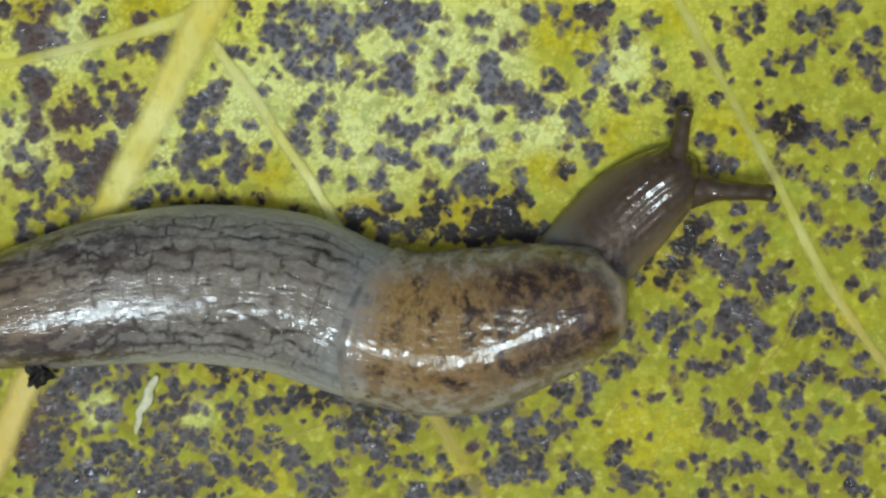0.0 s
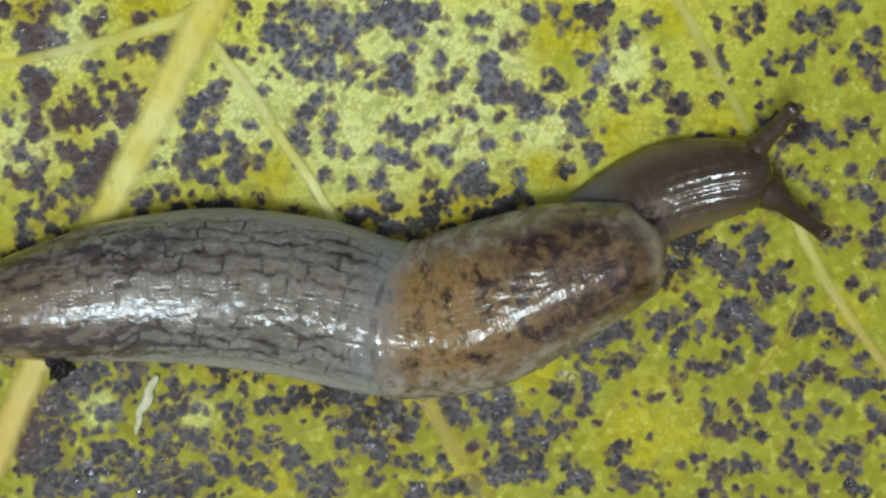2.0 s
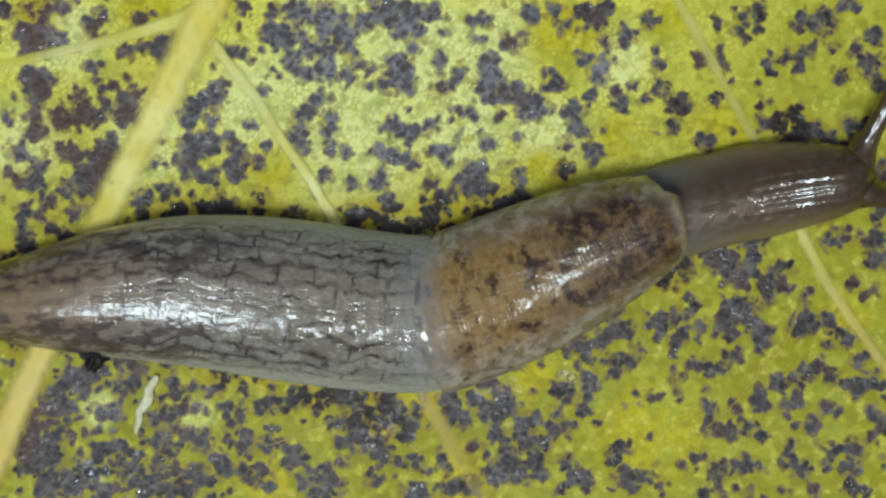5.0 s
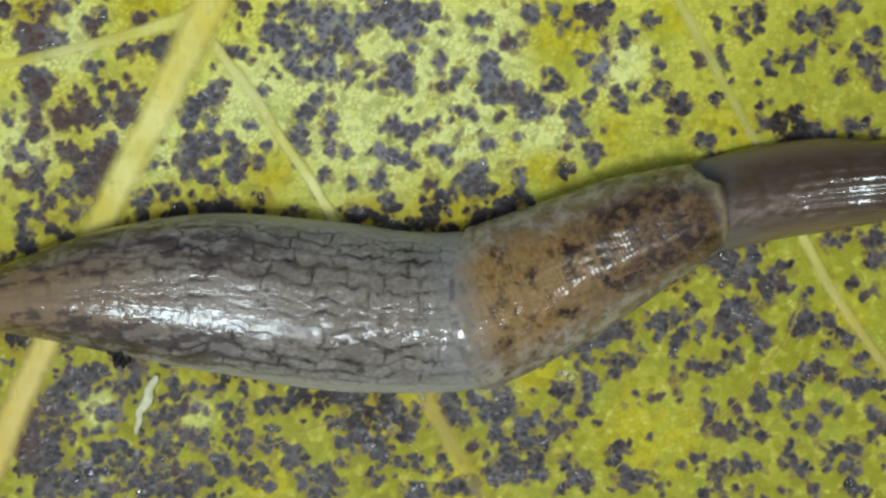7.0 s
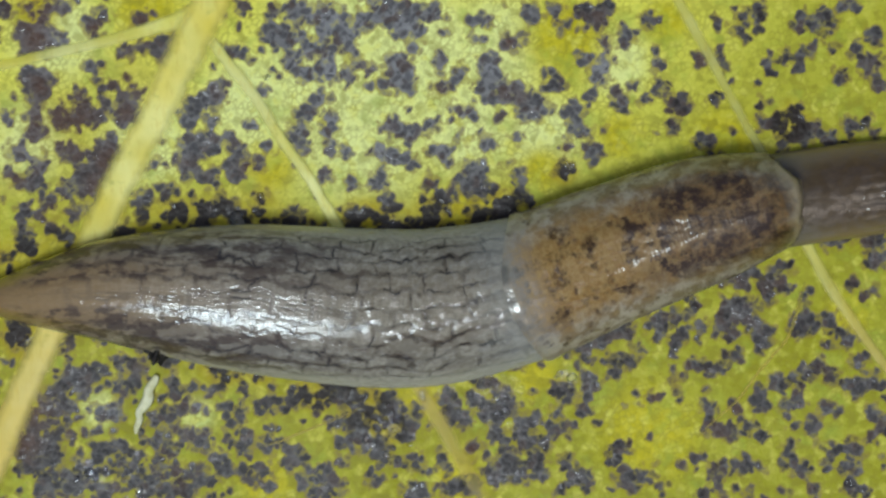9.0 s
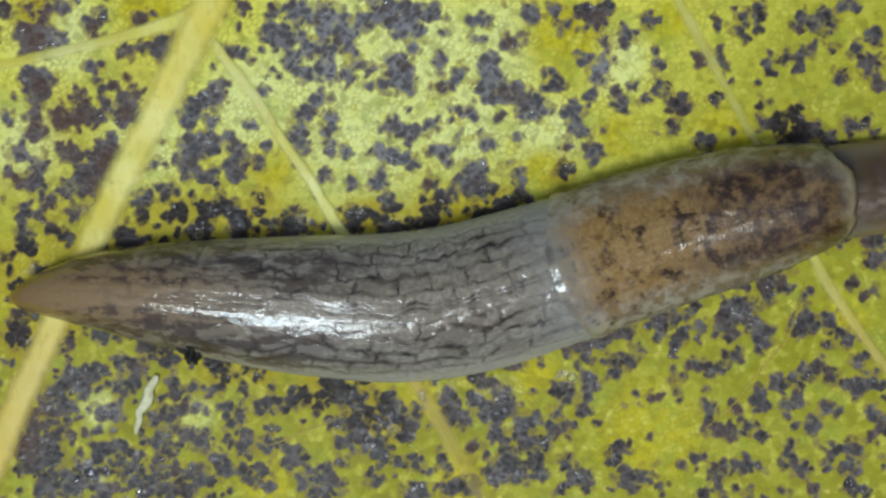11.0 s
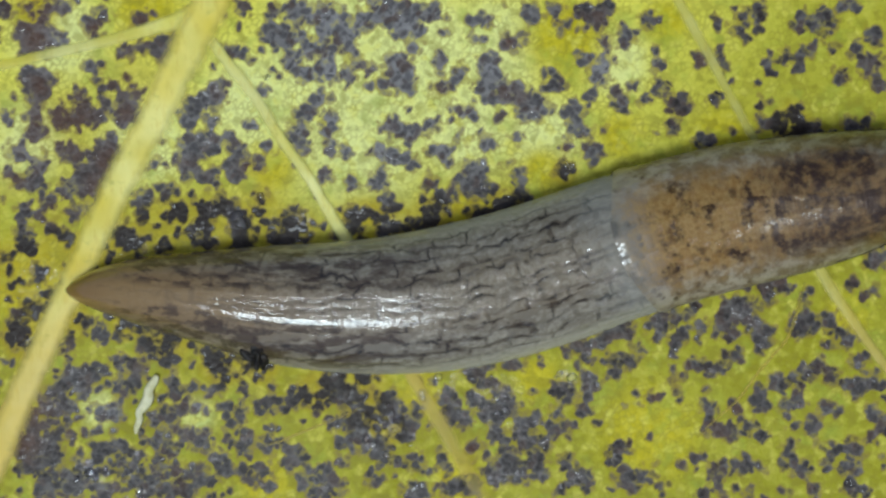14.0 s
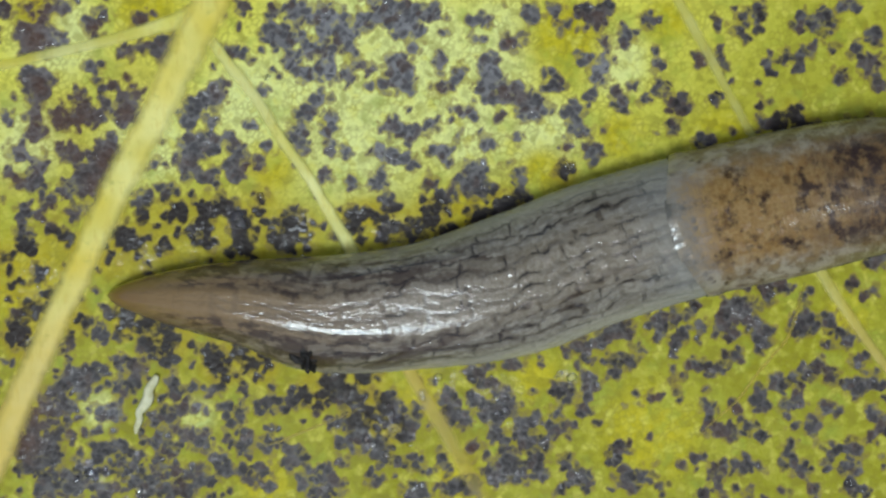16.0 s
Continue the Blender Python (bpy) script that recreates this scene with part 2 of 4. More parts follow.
        col = n.mix(n.step(n.math("ADD", along, n.math("MULTIPLY", cloud, 1.6)), 36.9, 37.9, 0.0, 0.7), col, (0.38, 0.31, 0.20))
        col = n.mix(n.step(n.math("ADD", along, n.math("MULTIPLY", fine, 2.4)), 25.2, 27.4, 0.85, 0.0), col, (0.27, 0.250, 0.205))
        # the hind edge curves back along the flanks: the crease's shade painted dark, then a pale wet rim
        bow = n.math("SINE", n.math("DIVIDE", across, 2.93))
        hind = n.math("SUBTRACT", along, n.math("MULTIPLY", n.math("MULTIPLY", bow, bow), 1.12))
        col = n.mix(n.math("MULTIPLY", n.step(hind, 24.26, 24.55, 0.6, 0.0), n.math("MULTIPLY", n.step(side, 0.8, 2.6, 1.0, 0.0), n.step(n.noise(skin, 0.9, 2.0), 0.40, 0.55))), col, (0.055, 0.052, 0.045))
        wave = n.add("ShaderNodeTexWave", {"Vector": n.warp(skin, 2.5, 0.22), "Scale": 1.7, "Distortion": 2.0, "Detail": 1.0})
        wave.wave_type, wave.bands_direction = "BANDS", "X"
        nb = n.bump(wave.outputs[0], 0.000010, n.step(n.noise(skin, 0.7, 2.0), 0.4, 0.65, 0.05, 0.35))
        nb = n.bump(n.noise(n.scaled(skin, (1.5, 0.8, 1.0)), 3.5, 3.0, 0.6), 0.000014, 0.8, nb)
        nb = n.bump(n.noise(n.scaled(skin, (0.6, 1.2, 1.0)), 1.4, 2.0), 0.00010, 0.75, nb)
        rough, coat = n.math("ADD", 0.42, n.math("MULTIPLY", fine, 0.2)), n.math("MAXIMUM", n.math("MAXIMUM", n.step(along, 27.5, 32.0, 0.15, 0.75), n.math("MULTIPLY", n.step(hind, 24.9, 26.2, 1.0, 0.0), n.step(n.noise(skin, 3.0, 2.0), 0.36, 0.52))), n.step(n.noise(skin, 1.8, 2.0), 0.56, 0.62))
    else:
        col = n.mix(n.step(fine, 0.25, 0.75), (0.050, 0.028, 0.011), (0.076, 0.045, 0.018))
        col = n.mix(n.step(side, 0.7, 2.4), col, (0.200, 0.140, 0.055))
        col = n.mix(n.math("MULTIPLY", n.step(along, 0.2, 3.0, 0.8, 0.0), n.step(side, 0.3, 1.8, 0.25, 1.0)), col, (0.130, 0.122, 0.088))
        wave = n.add("ShaderNodeTexWave", {"Vector": n.warp(skin, 1.2, 0.2), "Scale": 0.85, "Distortion": 1.5})
        wave.wave_type, wave.bands_direction = "BANDS", "Y"
        soft = n.bump(n.noise(n.scaled(skin, (1.2, 1.5, 1.0)), 2.2, 2.0), 0.000012, 0.8)
        nb = n.bump(wave.outputs[0], 0.000028, n.step(along, 2.8, 4.6, 0.03, 0.95), soft)
        nb = n.bump(n.noise(n.scaled(skin, (1.2, 1.6, 1.0)), 2.0, 2.0), 0.00004, 0.8, nb)
        rough, coat = 0.45, n.step(n.noise(n.scaled(skin, (1.3, 1.3, 1.0)), 1.8, 1.0), 0.38, 0.58, 0.3, 1.0)
    if kind != "neck":
        soft = nb
    n.put(n.bsdf.inputs["Coat Roughness"], 0.13 if kind == "mantle" else 0.035)
    n.put(n.bsdf.inputs["Coat Normal"], nb)
    n.put(n.bsdf.inputs["Coat IOR"], 1.6)
    return n.done(base_color=col, roughness=rough, normal=soft, specular=0.14, coat=coat)


def plain(name, a, b, scale, rough, spec=0.3, relief=0.00004):
    n = Nodes(name)
    mm = n.scaled(n.add("ShaderNodeTexCoord").outputs["Object"], (1000.0, 1000.0, 1000.0))
    g = n.noise(mm, scale, 4.0, 0.65)
    return n.done(base_color=n.mix(n.step(g, 0.3, 0.7), a, b), roughness=rough, normal=n.bump(g, relief, 0.8), specular=spec)


def soil_material():
    n = Nodes("dark_soil")
    mm = millimetres(n)
    a, b = n.noise(mm, 0.05, 5.0, 0.6), n.noise(mm, 0.8, 4.0, 0.7)
    col = n.mix(n.step(b, 0.3, 0.7), (0.035, 0.024, 0.016), (0.095, 0.070, 0.048))
    col = n.mix(n.step(a, 0.45, 0.7, 0.0, 0.6), col, (0.15, 0.115, 0.08))
    return n.done(base_color=col, roughness=0.9, normal=n.bump(b, 0.001, 0.8))


LEAF, SOIL = leaf_material(), soil_material()
VEIN = vein_material("midrib_yellow", (0.85, 0.64, 0.045), (0.92, 0.83, 0.25), 0.25)
SIDE_VEIN = vein_material("side_vein_yellow", (0.78, 0.68, 0.080), (0.88, 0.84, 0.30), 0.35)
VEINLET = vein_material("veinlet_olive", (0.42, 0.33, 0.012), (0.50, 0.42, 0.04), 0.6)
BODY, MANTLE, NECK = skin_material("slug_skin", "body"), skin_material("mantle_skin", "mantle"), skin_material("neck_skin", "neck")
FIBRE = plain("pale_fibre", (0.62, 0.58, 0.30), (0.80, 0.77, 0.50), 2.0, 0.6)
CRUMB = plain("black_soil", (0.006, 0.005, 0.004), (0.030, 0.023, 0.017), 3.0, 0.6, 0.35)
EYE_BLACK = plain("eye_black", (0.010, 0.009, 0.008), (0.018, 0.015, 0.013), 6.0, 0.15, 0.5)
WATER = Nodes("slime_water").done(base_color=(1.0, 1.0, 1.0), roughness=0.02, transmission=1.0, ior=1.5)

# ---- ground ----
g = bmesh.new()
bmesh.ops.create_grid(g, x_segments=8, y_segments=8, size=400)
ground_mesh = bpy.data.meshes.new("ground")
g.to_mesh(ground_mesh)
g.free()
ground_mesh.materials.append(SOIL)
ground = tagged(new("ground", ground_mesh), "bare dark brown soil under the fallen leaf", "ground", kind="structure")
ground.location.z = -0.0004

# ---- the leaf ----
SPOTS = []


def spots(*xyr):
    """Dark blotches on the leaf: x, y, radius on the plan."""
    SPOTS.extend(zip(xyr[0::3], xyr[1::3], xyr[2::3]))


# upper corner beside the midrib
spots(5, 18, 12, 38, 58, 20, 70, 55, 22, 60, 78, 26, 100, 72, 14, 85, 20, 14, 110, 12, 14, 50, 10, 10, 160, 40, 14, 168, 55, 10, 250, 35, 14, 185, 25, 8)
spots(55, 140, 24, 70, 155, 26, 85, 130, 12, 165, 118, 13, 285, 80, 18, 310, 75, 10, 255, 80, 12, 225, 90, 10, 285, 112, 8, 200, 150, 12, 225, 140, 8)
spots(175, 155, 12, 135, 165, 12, 60, 200, 16, 10, 210, 12, 60, 232, 18, 105, 208, 16, 140, 205, 18, 170, 205, 16, 150, 190, 12, 220, 205, 20, 225, 175, 16)
spots(240, 165, 12, 190, 180, 12, 35, 270, 14, 12, 255, 8, 70, 290, 16, 130, 270, 16, 105, 260, 10, 190, 265, 26, 175, 290, 26, 150, 310, 16, 180, 320, 20)
spots(150, 335, 18, 170, 345, 14, 115, 335, 14, 60, 320, 18, 30, 320, 16, 15, 305, 12, 40, 380, 14, 80, 360, 14, 70, 385, 10, 130, 375, 14, 40, 415, 16)
spots(45, 440, 14, 90, 405, 12, 120, 420, 10, 160, 365, 10)
# between the midrib and the side vein
spots(380, 165, 20, 345, 190, 20, 365, 180, 14, 395, 150, 10, 330, 215, 14, 375, 215, 12, 345, 260, 24, 330, 290, 22, 375, 255, 18, 405, 245, 14, 415, 300, 22)
spots(370, 315, 18, 345, 310, 16, 420, 275, 14, 405, 95, 12, 430, 95, 10, 465, 160, 9, 440, 225, 10, 475, 265, 10, 455, 290, 10, 430, 10, 16, 490, 60, 24)
spots(510, 75, 18, 470, 60, 10, 515, 110, 16, 480, 20, 12, 250, 350, 14, 255, 375, 12, 290, 340, 14, 315, 375, 16, 370, 370, 18, 395, 365, 18, 360, 395, 16)
spots(420, 390, 20, 460, 345, 10, 215, 415, 20, 235, 430, 18, 290, 435, 12, 520, 390, 20, 500, 425, 20, 430, 430, 22, 370, 430, 12, 265, 258, 4, 265, 290, 8)
# the middle of the upper half
spots(520, 15, 18, 545, 25, 16, 575, 25, 16, 530, 60, 14, 550, 85, 16, 570, 60, 16, 610, 60, 22, 580, 100, 16, 580, 130, 16, 600, 30, 14, 640, 35, 18)
spots(620, 85, 14, 670, 25, 18, 690, 10, 18, 730, 20, 20, 760, 20, 14, 700, 40, 14, 740, 55, 12, 730, 85, 10, 710, 65, 8, 780, 105, 12, 775, 120, 8)
spots(540, 130, 16, 570, 120, 12, 620, 135, 14, 640, 115, 10, 655, 125, 8, 570, 172, 14, 540, 200, 14, 530, 225, 14, 585, 215, 15, 580, 240, 12, 700, 115, 20)
spots(715, 140, 22, 680, 150, 12, 725, 120, 14, 720, 160, 10, 690, 225, 14, 720, 235, 16, 740, 235, 10, 765, 220, 12, 775, 158, 12, 590, 268, 10, 610, 268, 10)
spots(670, 265, 14, 690, 275, 10, 715, 285, 14, 730, 290, 9, 770, 265, 14, 785, 270, 12, 790, 285, 8, 575, 312, 10, 625, 325, 12, 660, 325, 10, 675, 315, 10)
spots(760, 322, 8, 530, 255, 10, 545, 265, 10, 520, 245, 10, 845, 35, 12, 860, 40, 8, 935, 20, 14, 945, 30, 10, 985, 10, 12, 900, 75, 14, 925, 68, 8)
spots(845, 65, 8, 855, 70, 7, 865, 110, 18, 870, 135, 20, 860, 155, 18, 890, 165, 18, 915, 155, 14, 865, 175, 12, 935, 175, 16, 930, 195, 16, 960, 190, 14)
spots(950, 200, 10, 810, 195, 12, 835, 195, 14, 815, 130, 12, 805, 145, 9, 845, 155, 8, 885, 205, 7, 980, 145, 14, 975, 130, 8, 970, 160, 8, 995, 45, 8)
spots(1030, 25, 12, 1030, 105, 12, 1020, 190, 16, 1005, 200, 10, 1020, 220, 14, 1035, 235, 10, 1000, 260, 10, 1035, 268, 8, 865, 255, 10, 855, 258, 8, 820, 245, 10)
spots(915, 240, 10, 845, 300, 18, 840, 325, 24, 820, 325, 16, 870, 335, 12, 855, 345, 10, 895, 300, 10, 920, 315, 14, 920, 335, 12, 1000, 300, 14, 990, 310, 8)
spots(780, 355, 16, 795, 345, 10, 760, 385, 18, 770, 375, 12, 690, 360, 14, 690, 400, 20, 680, 420, 14, 630, 385, 18, 620, 400, 12, 650, 380, 10, 720, 415, 14)
spots(745, 405, 10, 900, 365, 20, 880, 370, 16, 600, 415, 10, 800, 410, 14, 860, 400, 14, 840, 420, 14)
# beyond the far side vein
spots(1055, 30, 20, 1070, 15, 16, 1040, 15, 10, 1035, 55, 8, 1110, 60, 15, 1105, 75, 10, 1145, 35, 12, 1160, 40, 8, 1075, 80, 12, 1065, 120, 16, 1055, 140, 12)
spots(1045, 165, 10, 1165, 115, 10, 1160, 90, 8, 1170, 150, 12, 1175, 165, 8, 1100, 183, 12, 1115, 185, 8, 1140, 180, 9, 1120, 155, 6, 1090, 160, 6, 1065, 225, 7)
spots(1050, 265, 15, 1055, 280, 8, 1205, 190, 20, 1190, 220, 14, 1240, 105, 12, 1255, 100, 8, 1275, 110, 10, 1275, 90, 8, 1280, 120, 8, 1270, 175, 10, 1270, 40, 7)
spots(1300, 45, 7, 1320, 25, 12, 1340, 15, 12, 1345, 30, 8, 1320, 60, 10, 1355, 110, 8, 1360, 130, 8, 1390, 100, 12, 1440, 90, 10, 1425, 95, 8, 1420, 30, 12)
spots(1445, 40, 14, 1465, 25, 12, 1440, 50, 10, 1410, 50, 8, 1465, 50, 8, 1490, 10, 12, 1510, 10, 10, 1545, 65, 13, 1515, 85, 10, 1530, 105, 12, 1545, 110, 14)
spots(1535, 130, 12, 1555, 150, 14, 1490, 135, 12, 1485, 148, 10, 1470, 80, 7, 1415, 115, 8, 1360, 180, 9, 1355, 220, 14, 1380, 215, 14, 1410, 210, 14, 1435, 225, 14)
spots(1425, 240, 14, 1390, 252, 12, 1400, 245, 8, 1250, 252, 15, 1265, 250, 8, 1470, 248, 14, 1455, 245, 8, 1500, 250, 8, 1510, 225, 12, 1530, 215, 10, 1495, 220, 8)
spots(1545, 235, 8, 1270, 290, 16, 1295, 290, 12, 1255, 285, 8, 1370, 290, 10, 1420, 310, 10, 1440, 325, 12, 1460, 340, 8, 1510, 300, 10, 1515, 340, 10, 1540, 345, 12)
spots(1525, 345, 8, 1560, 290, 10, 1565, 310, 8, 1440, 375, 12, 1450, 385, 8, 1310, 370, 14, 1300, 350, 8, 1340, 420, 18, 1325, 430, 14, 1310, 400, 8, 1240, 400, 16)
spots(1220, 410, 16, 1215, 435, 16, 1235, 385, 8, 1250, 440, 14, 1275, 445, 10, 1560, 370, 14, 1550, 385, 10, 1555, 420, 14, 1545, 435, 12, 1470, 430, 12, 1475, 400, 8)
spots(1500, 405, 8, 1370, 370, 12, 1190, 470, 18, 1215, 475, 14, 1290, 470, 22, 1260, 465, 12, 1330, 480, 18, 1365, 485, 14, 1390, 475, 12, 1310, 500, 16, 1180, 500, 14)
# lower half, beside and beyond the midrib
spots(70, 485, 14, 110, 495, 8, 10, 455, 8, 25, 580, 16, 40, 600, 22, 15, 600, 14, 60, 540, 12, 35, 555, 10, 85, 520, 10, 170, 592, 16, 185, 600, 10)
spots(120, 615, 8, 210, 640, 8, 190, 555, 14, 230, 565, 16, 260, 575, 16, 290, 590, 16, 305, 600, 12, 260, 615, 12, 285, 625, 14, 300, 640, 10, 130, 665, 18)
spots(155, 670, 16, 115, 680, 16, 140, 690, 14, 175, 655, 10, 240, 655, 14, 235, 680, 10, 100, 700, 14, 120, 720, 14, 85, 720, 16, 95, 750, 18, 110, 740, 16)
spots(60, 750, 20, 45, 770, 18, 35, 800, 14, 75, 790, 20, 110, 770, 16, 95, 810, 18, 60, 820, 16, 70, 850, 16, 100, 850, 18, 80, 870, 16, 190, 730, 14)
spots(200, 720, 8, 205, 685, 6, 180, 805, 14, 150, 830, 16, 130, 860, 16, 170, 850, 14, 210, 790, 12, 220, 800, 12, 210, 830, 14, 240, 815, 12, 240, 850, 16)
spots(280, 850, 14, 190, 870, 14, 260, 870, 12, 285, 780, 14, 300, 790, 10, 280, 740, 14, 310, 730, 12, 325, 720, 10, 305, 690, 10, 315, 685, 8, 345, 685, 12)
spots(330, 770, 12, 350, 780, 12, 350, 790, 8, 320, 840, 16, 350, 845, 14, 380, 810, 14, 395, 830, 12, 370, 850, 10, 370, 630, 14, 390, 640, 16, 420, 630, 14)
spots(450, 650, 14, 470, 640, 12, 420, 740, 12, 440, 770, 14, 430, 790, 12, 460, 720, 12, 480, 710, 12, 480, 790, 14, 500, 790, 10, 430, 830, 10, 460, 840, 14)
spots(470, 855, 10, 510, 820, 10, 520, 700, 12, 500, 720, 10, 380, 690, 10, 395, 650, 10, 340, 720, 10, 400, 720, 8, 330, 870, 12, 300, 870, 14, 365, 780, 8)
# the middle of the lower half
spots(520, 705, 16, 540, 700, 12, 580, 680, 14, 600, 670, 12, 640, 670, 16, 650, 660, 10, 570, 700, 10, 600, 705, 14, 620, 700, 16, 630, 730, 18, 640, 760, 18)
spots(625, 780, 14, 650, 785, 16, 670, 790, 16, 690, 720, 16, 700, 740, 16, 720, 765, 16, 735, 760, 10, 680, 700, 12, 660, 740, 12, 670, 810, 12, 590, 750, 12)
spots(600, 785, 8, 530, 815, 14, 520, 800, 8, 605, 820, 8, 570, 845, 18, 550, 860, 16, 590, 860, 16, 560, 875, 14, 540, 850, 10, 660, 845, 12, 670, 855, 10)
spots(700, 820, 6, 735, 815, 11, 780, 810, 8, 785, 833, 10, 730, 870, 14, 750, 872, 10, 800, 865, 16, 830, 862, 14, 835, 797, 14, 740, 725, 8, 790, 700, 14)
spots(800, 720, 14, 820, 745, 14, 800, 740, 12, 840, 710, 12, 860, 720, 14, 880, 735, 16, 860, 740, 10, 900, 720, 14, 885, 705, 12, 870, 680, 8, 840, 660, 16)
spots(860, 655, 10, 880, 770, 10, 890, 780, 10, 930, 750, 16, 945, 740, 12, 925, 775, 14, 940, 785, 14, 950, 775, 10, 900, 815, 20, 890, 835, 20, 920, 835, 16)
spots(870, 840, 14, 950, 820, 14, 955, 840, 10, 965, 790, 8, 1000, 695, 14, 985, 690, 8, 985, 730, 7, 980, 760, 12, 1000, 760, 10, 1010, 755, 8, 1000, 820, 10)
spots(1025, 845, 14, 1040, 850, 10, 1010, 850, 8, 990, 870, 8, 1020, 610, 14, 1035, 620, 12, 1010, 620, 8, 910, 648, 14, 1035, 695, 10, 1035, 730, 8, 935, 695, 6)
# lower half, far side
spots(1040, 625, 10, 1065, 600, 16, 1085, 590, 16, 1110, 585, 14, 1085, 640, 12, 1090, 660, 10, 1115, 640, 10, 1130, 615, 9, 1050, 605, 10, 1150, 575, 12, 1170, 575, 16)
spots(1190, 560, 16, 1210, 555, 10, 1165, 590, 12, 1195, 605, 12, 1210, 595, 8, 1225, 545, 12, 1235, 580, 12, 1250, 575, 8, 1290, 560, 20, 1275, 580, 16, 1290, 590, 12)
spots(1320, 545, 20, 1335, 575, 16, 1350, 595, 18, 1340, 615, 10, 1360, 590, 10, 1360, 525, 12, 1300, 535, 16, 1280, 540, 10, 1290, 635, 12, 1305, 630, 8, 1230, 645, 10)
spots(1250, 655, 12, 1265, 650, 12, 1280, 660, 8, 1240, 650, 10, 1195, 680, 10, 1205, 675, 6, 1245, 695, 6, 1125, 695, 7, 1125, 710, 5, 1155, 702, 9, 1165, 708, 6)
spots(1050, 680, 12, 1040, 670, 10, 1035, 705, 8, 1255, 720, 10, 1260, 755, 12, 1270, 760, 10, 1285, 765, 14, 1300, 755, 8, 1305, 725, 10, 1325, 755, 14, 1315, 750, 8)
spots(1350, 772, 10, 1345, 710, 14, 1350, 695, 10, 1380, 680, 12, 1375, 670, 8, 1405, 670, 12, 1410, 680, 8, 1390, 720, 12, 1415, 715, 12, 1410, 700, 8, 1440, 755, 14)
spots(1445, 745, 8, 1460, 720, 10, 1405, 760, 12, 1400, 780, 10, 1395, 805, 12, 1405, 825, 12, 1420, 830, 12, 1410, 840, 8, 1455, 785, 8, 1465, 825, 8, 1480, 795, 12)
spots(1500, 790, 12, 1515, 795, 14, 1520, 810, 10, 1500, 830, 12, 1510, 845, 12, 1510, 860, 14, 1530, 870, 12, 1500, 850, 8, 1550, 735, 16, 1560, 755, 14, 1545, 770, 10)
spots(1515, 690, 14, 1500, 680, 10, 1530, 680, 8, 1420, 570, 16, 1430, 560, 16, 1410, 580, 14, 1440, 580, 10, 1400, 565, 8, 1470, 570, 14, 1480, 585, 10, 1500, 600, 16)
spots(1495, 590, 10, 1520, 640, 12, 1530, 635, 8, 1450, 650, 14, 1430, 660, 12, 1470, 660, 14, 1465, 650, 8, 1465, 610, 10, 1545, 665, 12, 1555, 680, 8, 1530, 525, 12)
spots(1510, 505, 8, 1545, 510, 8, 1425, 525, 6, 1090, 800, 10, 1100, 790, 12, 1085, 820, 8, 1100, 840, 12, 1110, 850, 14, 1120, 865, 10, 1140, 840, 13, 1150, 830, 8)
spots(1170, 865, 9, 1240, 810, 10, 1225, 815, 8, 1200, 820, 8, 1270, 830, 12, 1255, 840, 10, 1285, 820, 8, 1265, 855, 10, 1275, 870, 10, 1310, 830, 12, 1325, 825, 8)
spots(1325, 870, 8, 1320, 810, 8, 1345, 830, 10, 1245, 880, 12, 1390, 875, 10, 1440, 870, 8, 1040, 860, 8, 1490, 730, 4)


spots(905, 398, 22, 932, 412, 20, 868, 412, 20, 848, 392, 18, 960, 405, 12)
spots(1355, 495, 20, 1385, 505, 15, 1530, 420, 12, 1502, 418, 9, 1545, 465, 16, 1330, 455, 14)


def scatter_spots():
    """Blotches where the slug always lies, and on the rest of the leaf."""
    rnd = random.Random(4)
    for _ in range(45):
        x = rnd.uniform(250, 1150)
        SPOTS.append((x, 555 - 0.06 * (x - 300) + rnd.uniform(-70, 70), rnd.uniform(7, 18)))
    while len(SPOTS) < 1900:
        x, y = rnd.uniform(-1900, 3100), rnd.uniform(-2200, 2700)
        if not (-15 < x < 1583 and -15 < y < 897):
            SPOTS.append((x, y, rnd.uniform(8, 24)))


WET = [(165, 840, 60), (240, 860, 50), (660, 770, 60), (700, 735, 40), (880, 715, 75), (1000, 670, 30), (790, 670, 60), (70, 500, 60), (60, 590, 50),
       (250, 455, 70), (420, 395, 45), (520, 420, 70), (350, 430, 60), (690, 410, 50), (1270, 430, 50), (1215, 430, 45), (1540, 320, 35), (1180, 450, 50)]
AGED = [(45, 500, 110), (260, 20, 90), (60, 20, 60), (950, 670, 60), (830, 380, 90), (960, 300, 60), (1000, 70, 120), (1150, 770, 130), (170, 440, 60),
        (740, 700, 70), (660, 390, 60), (480, 300, 60), (1500, 560, 60), (1180, 40, 60), (1100, 240, 60), (470, 860, 70), (1280, 250, 90), (800, 860, 90)]


# pale green-yellow tissue, together with the upper leaf's sheen put into colour
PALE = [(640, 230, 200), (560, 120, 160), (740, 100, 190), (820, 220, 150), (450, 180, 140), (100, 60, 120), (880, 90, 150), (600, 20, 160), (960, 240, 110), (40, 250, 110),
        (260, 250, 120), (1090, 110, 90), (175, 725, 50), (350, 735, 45)]


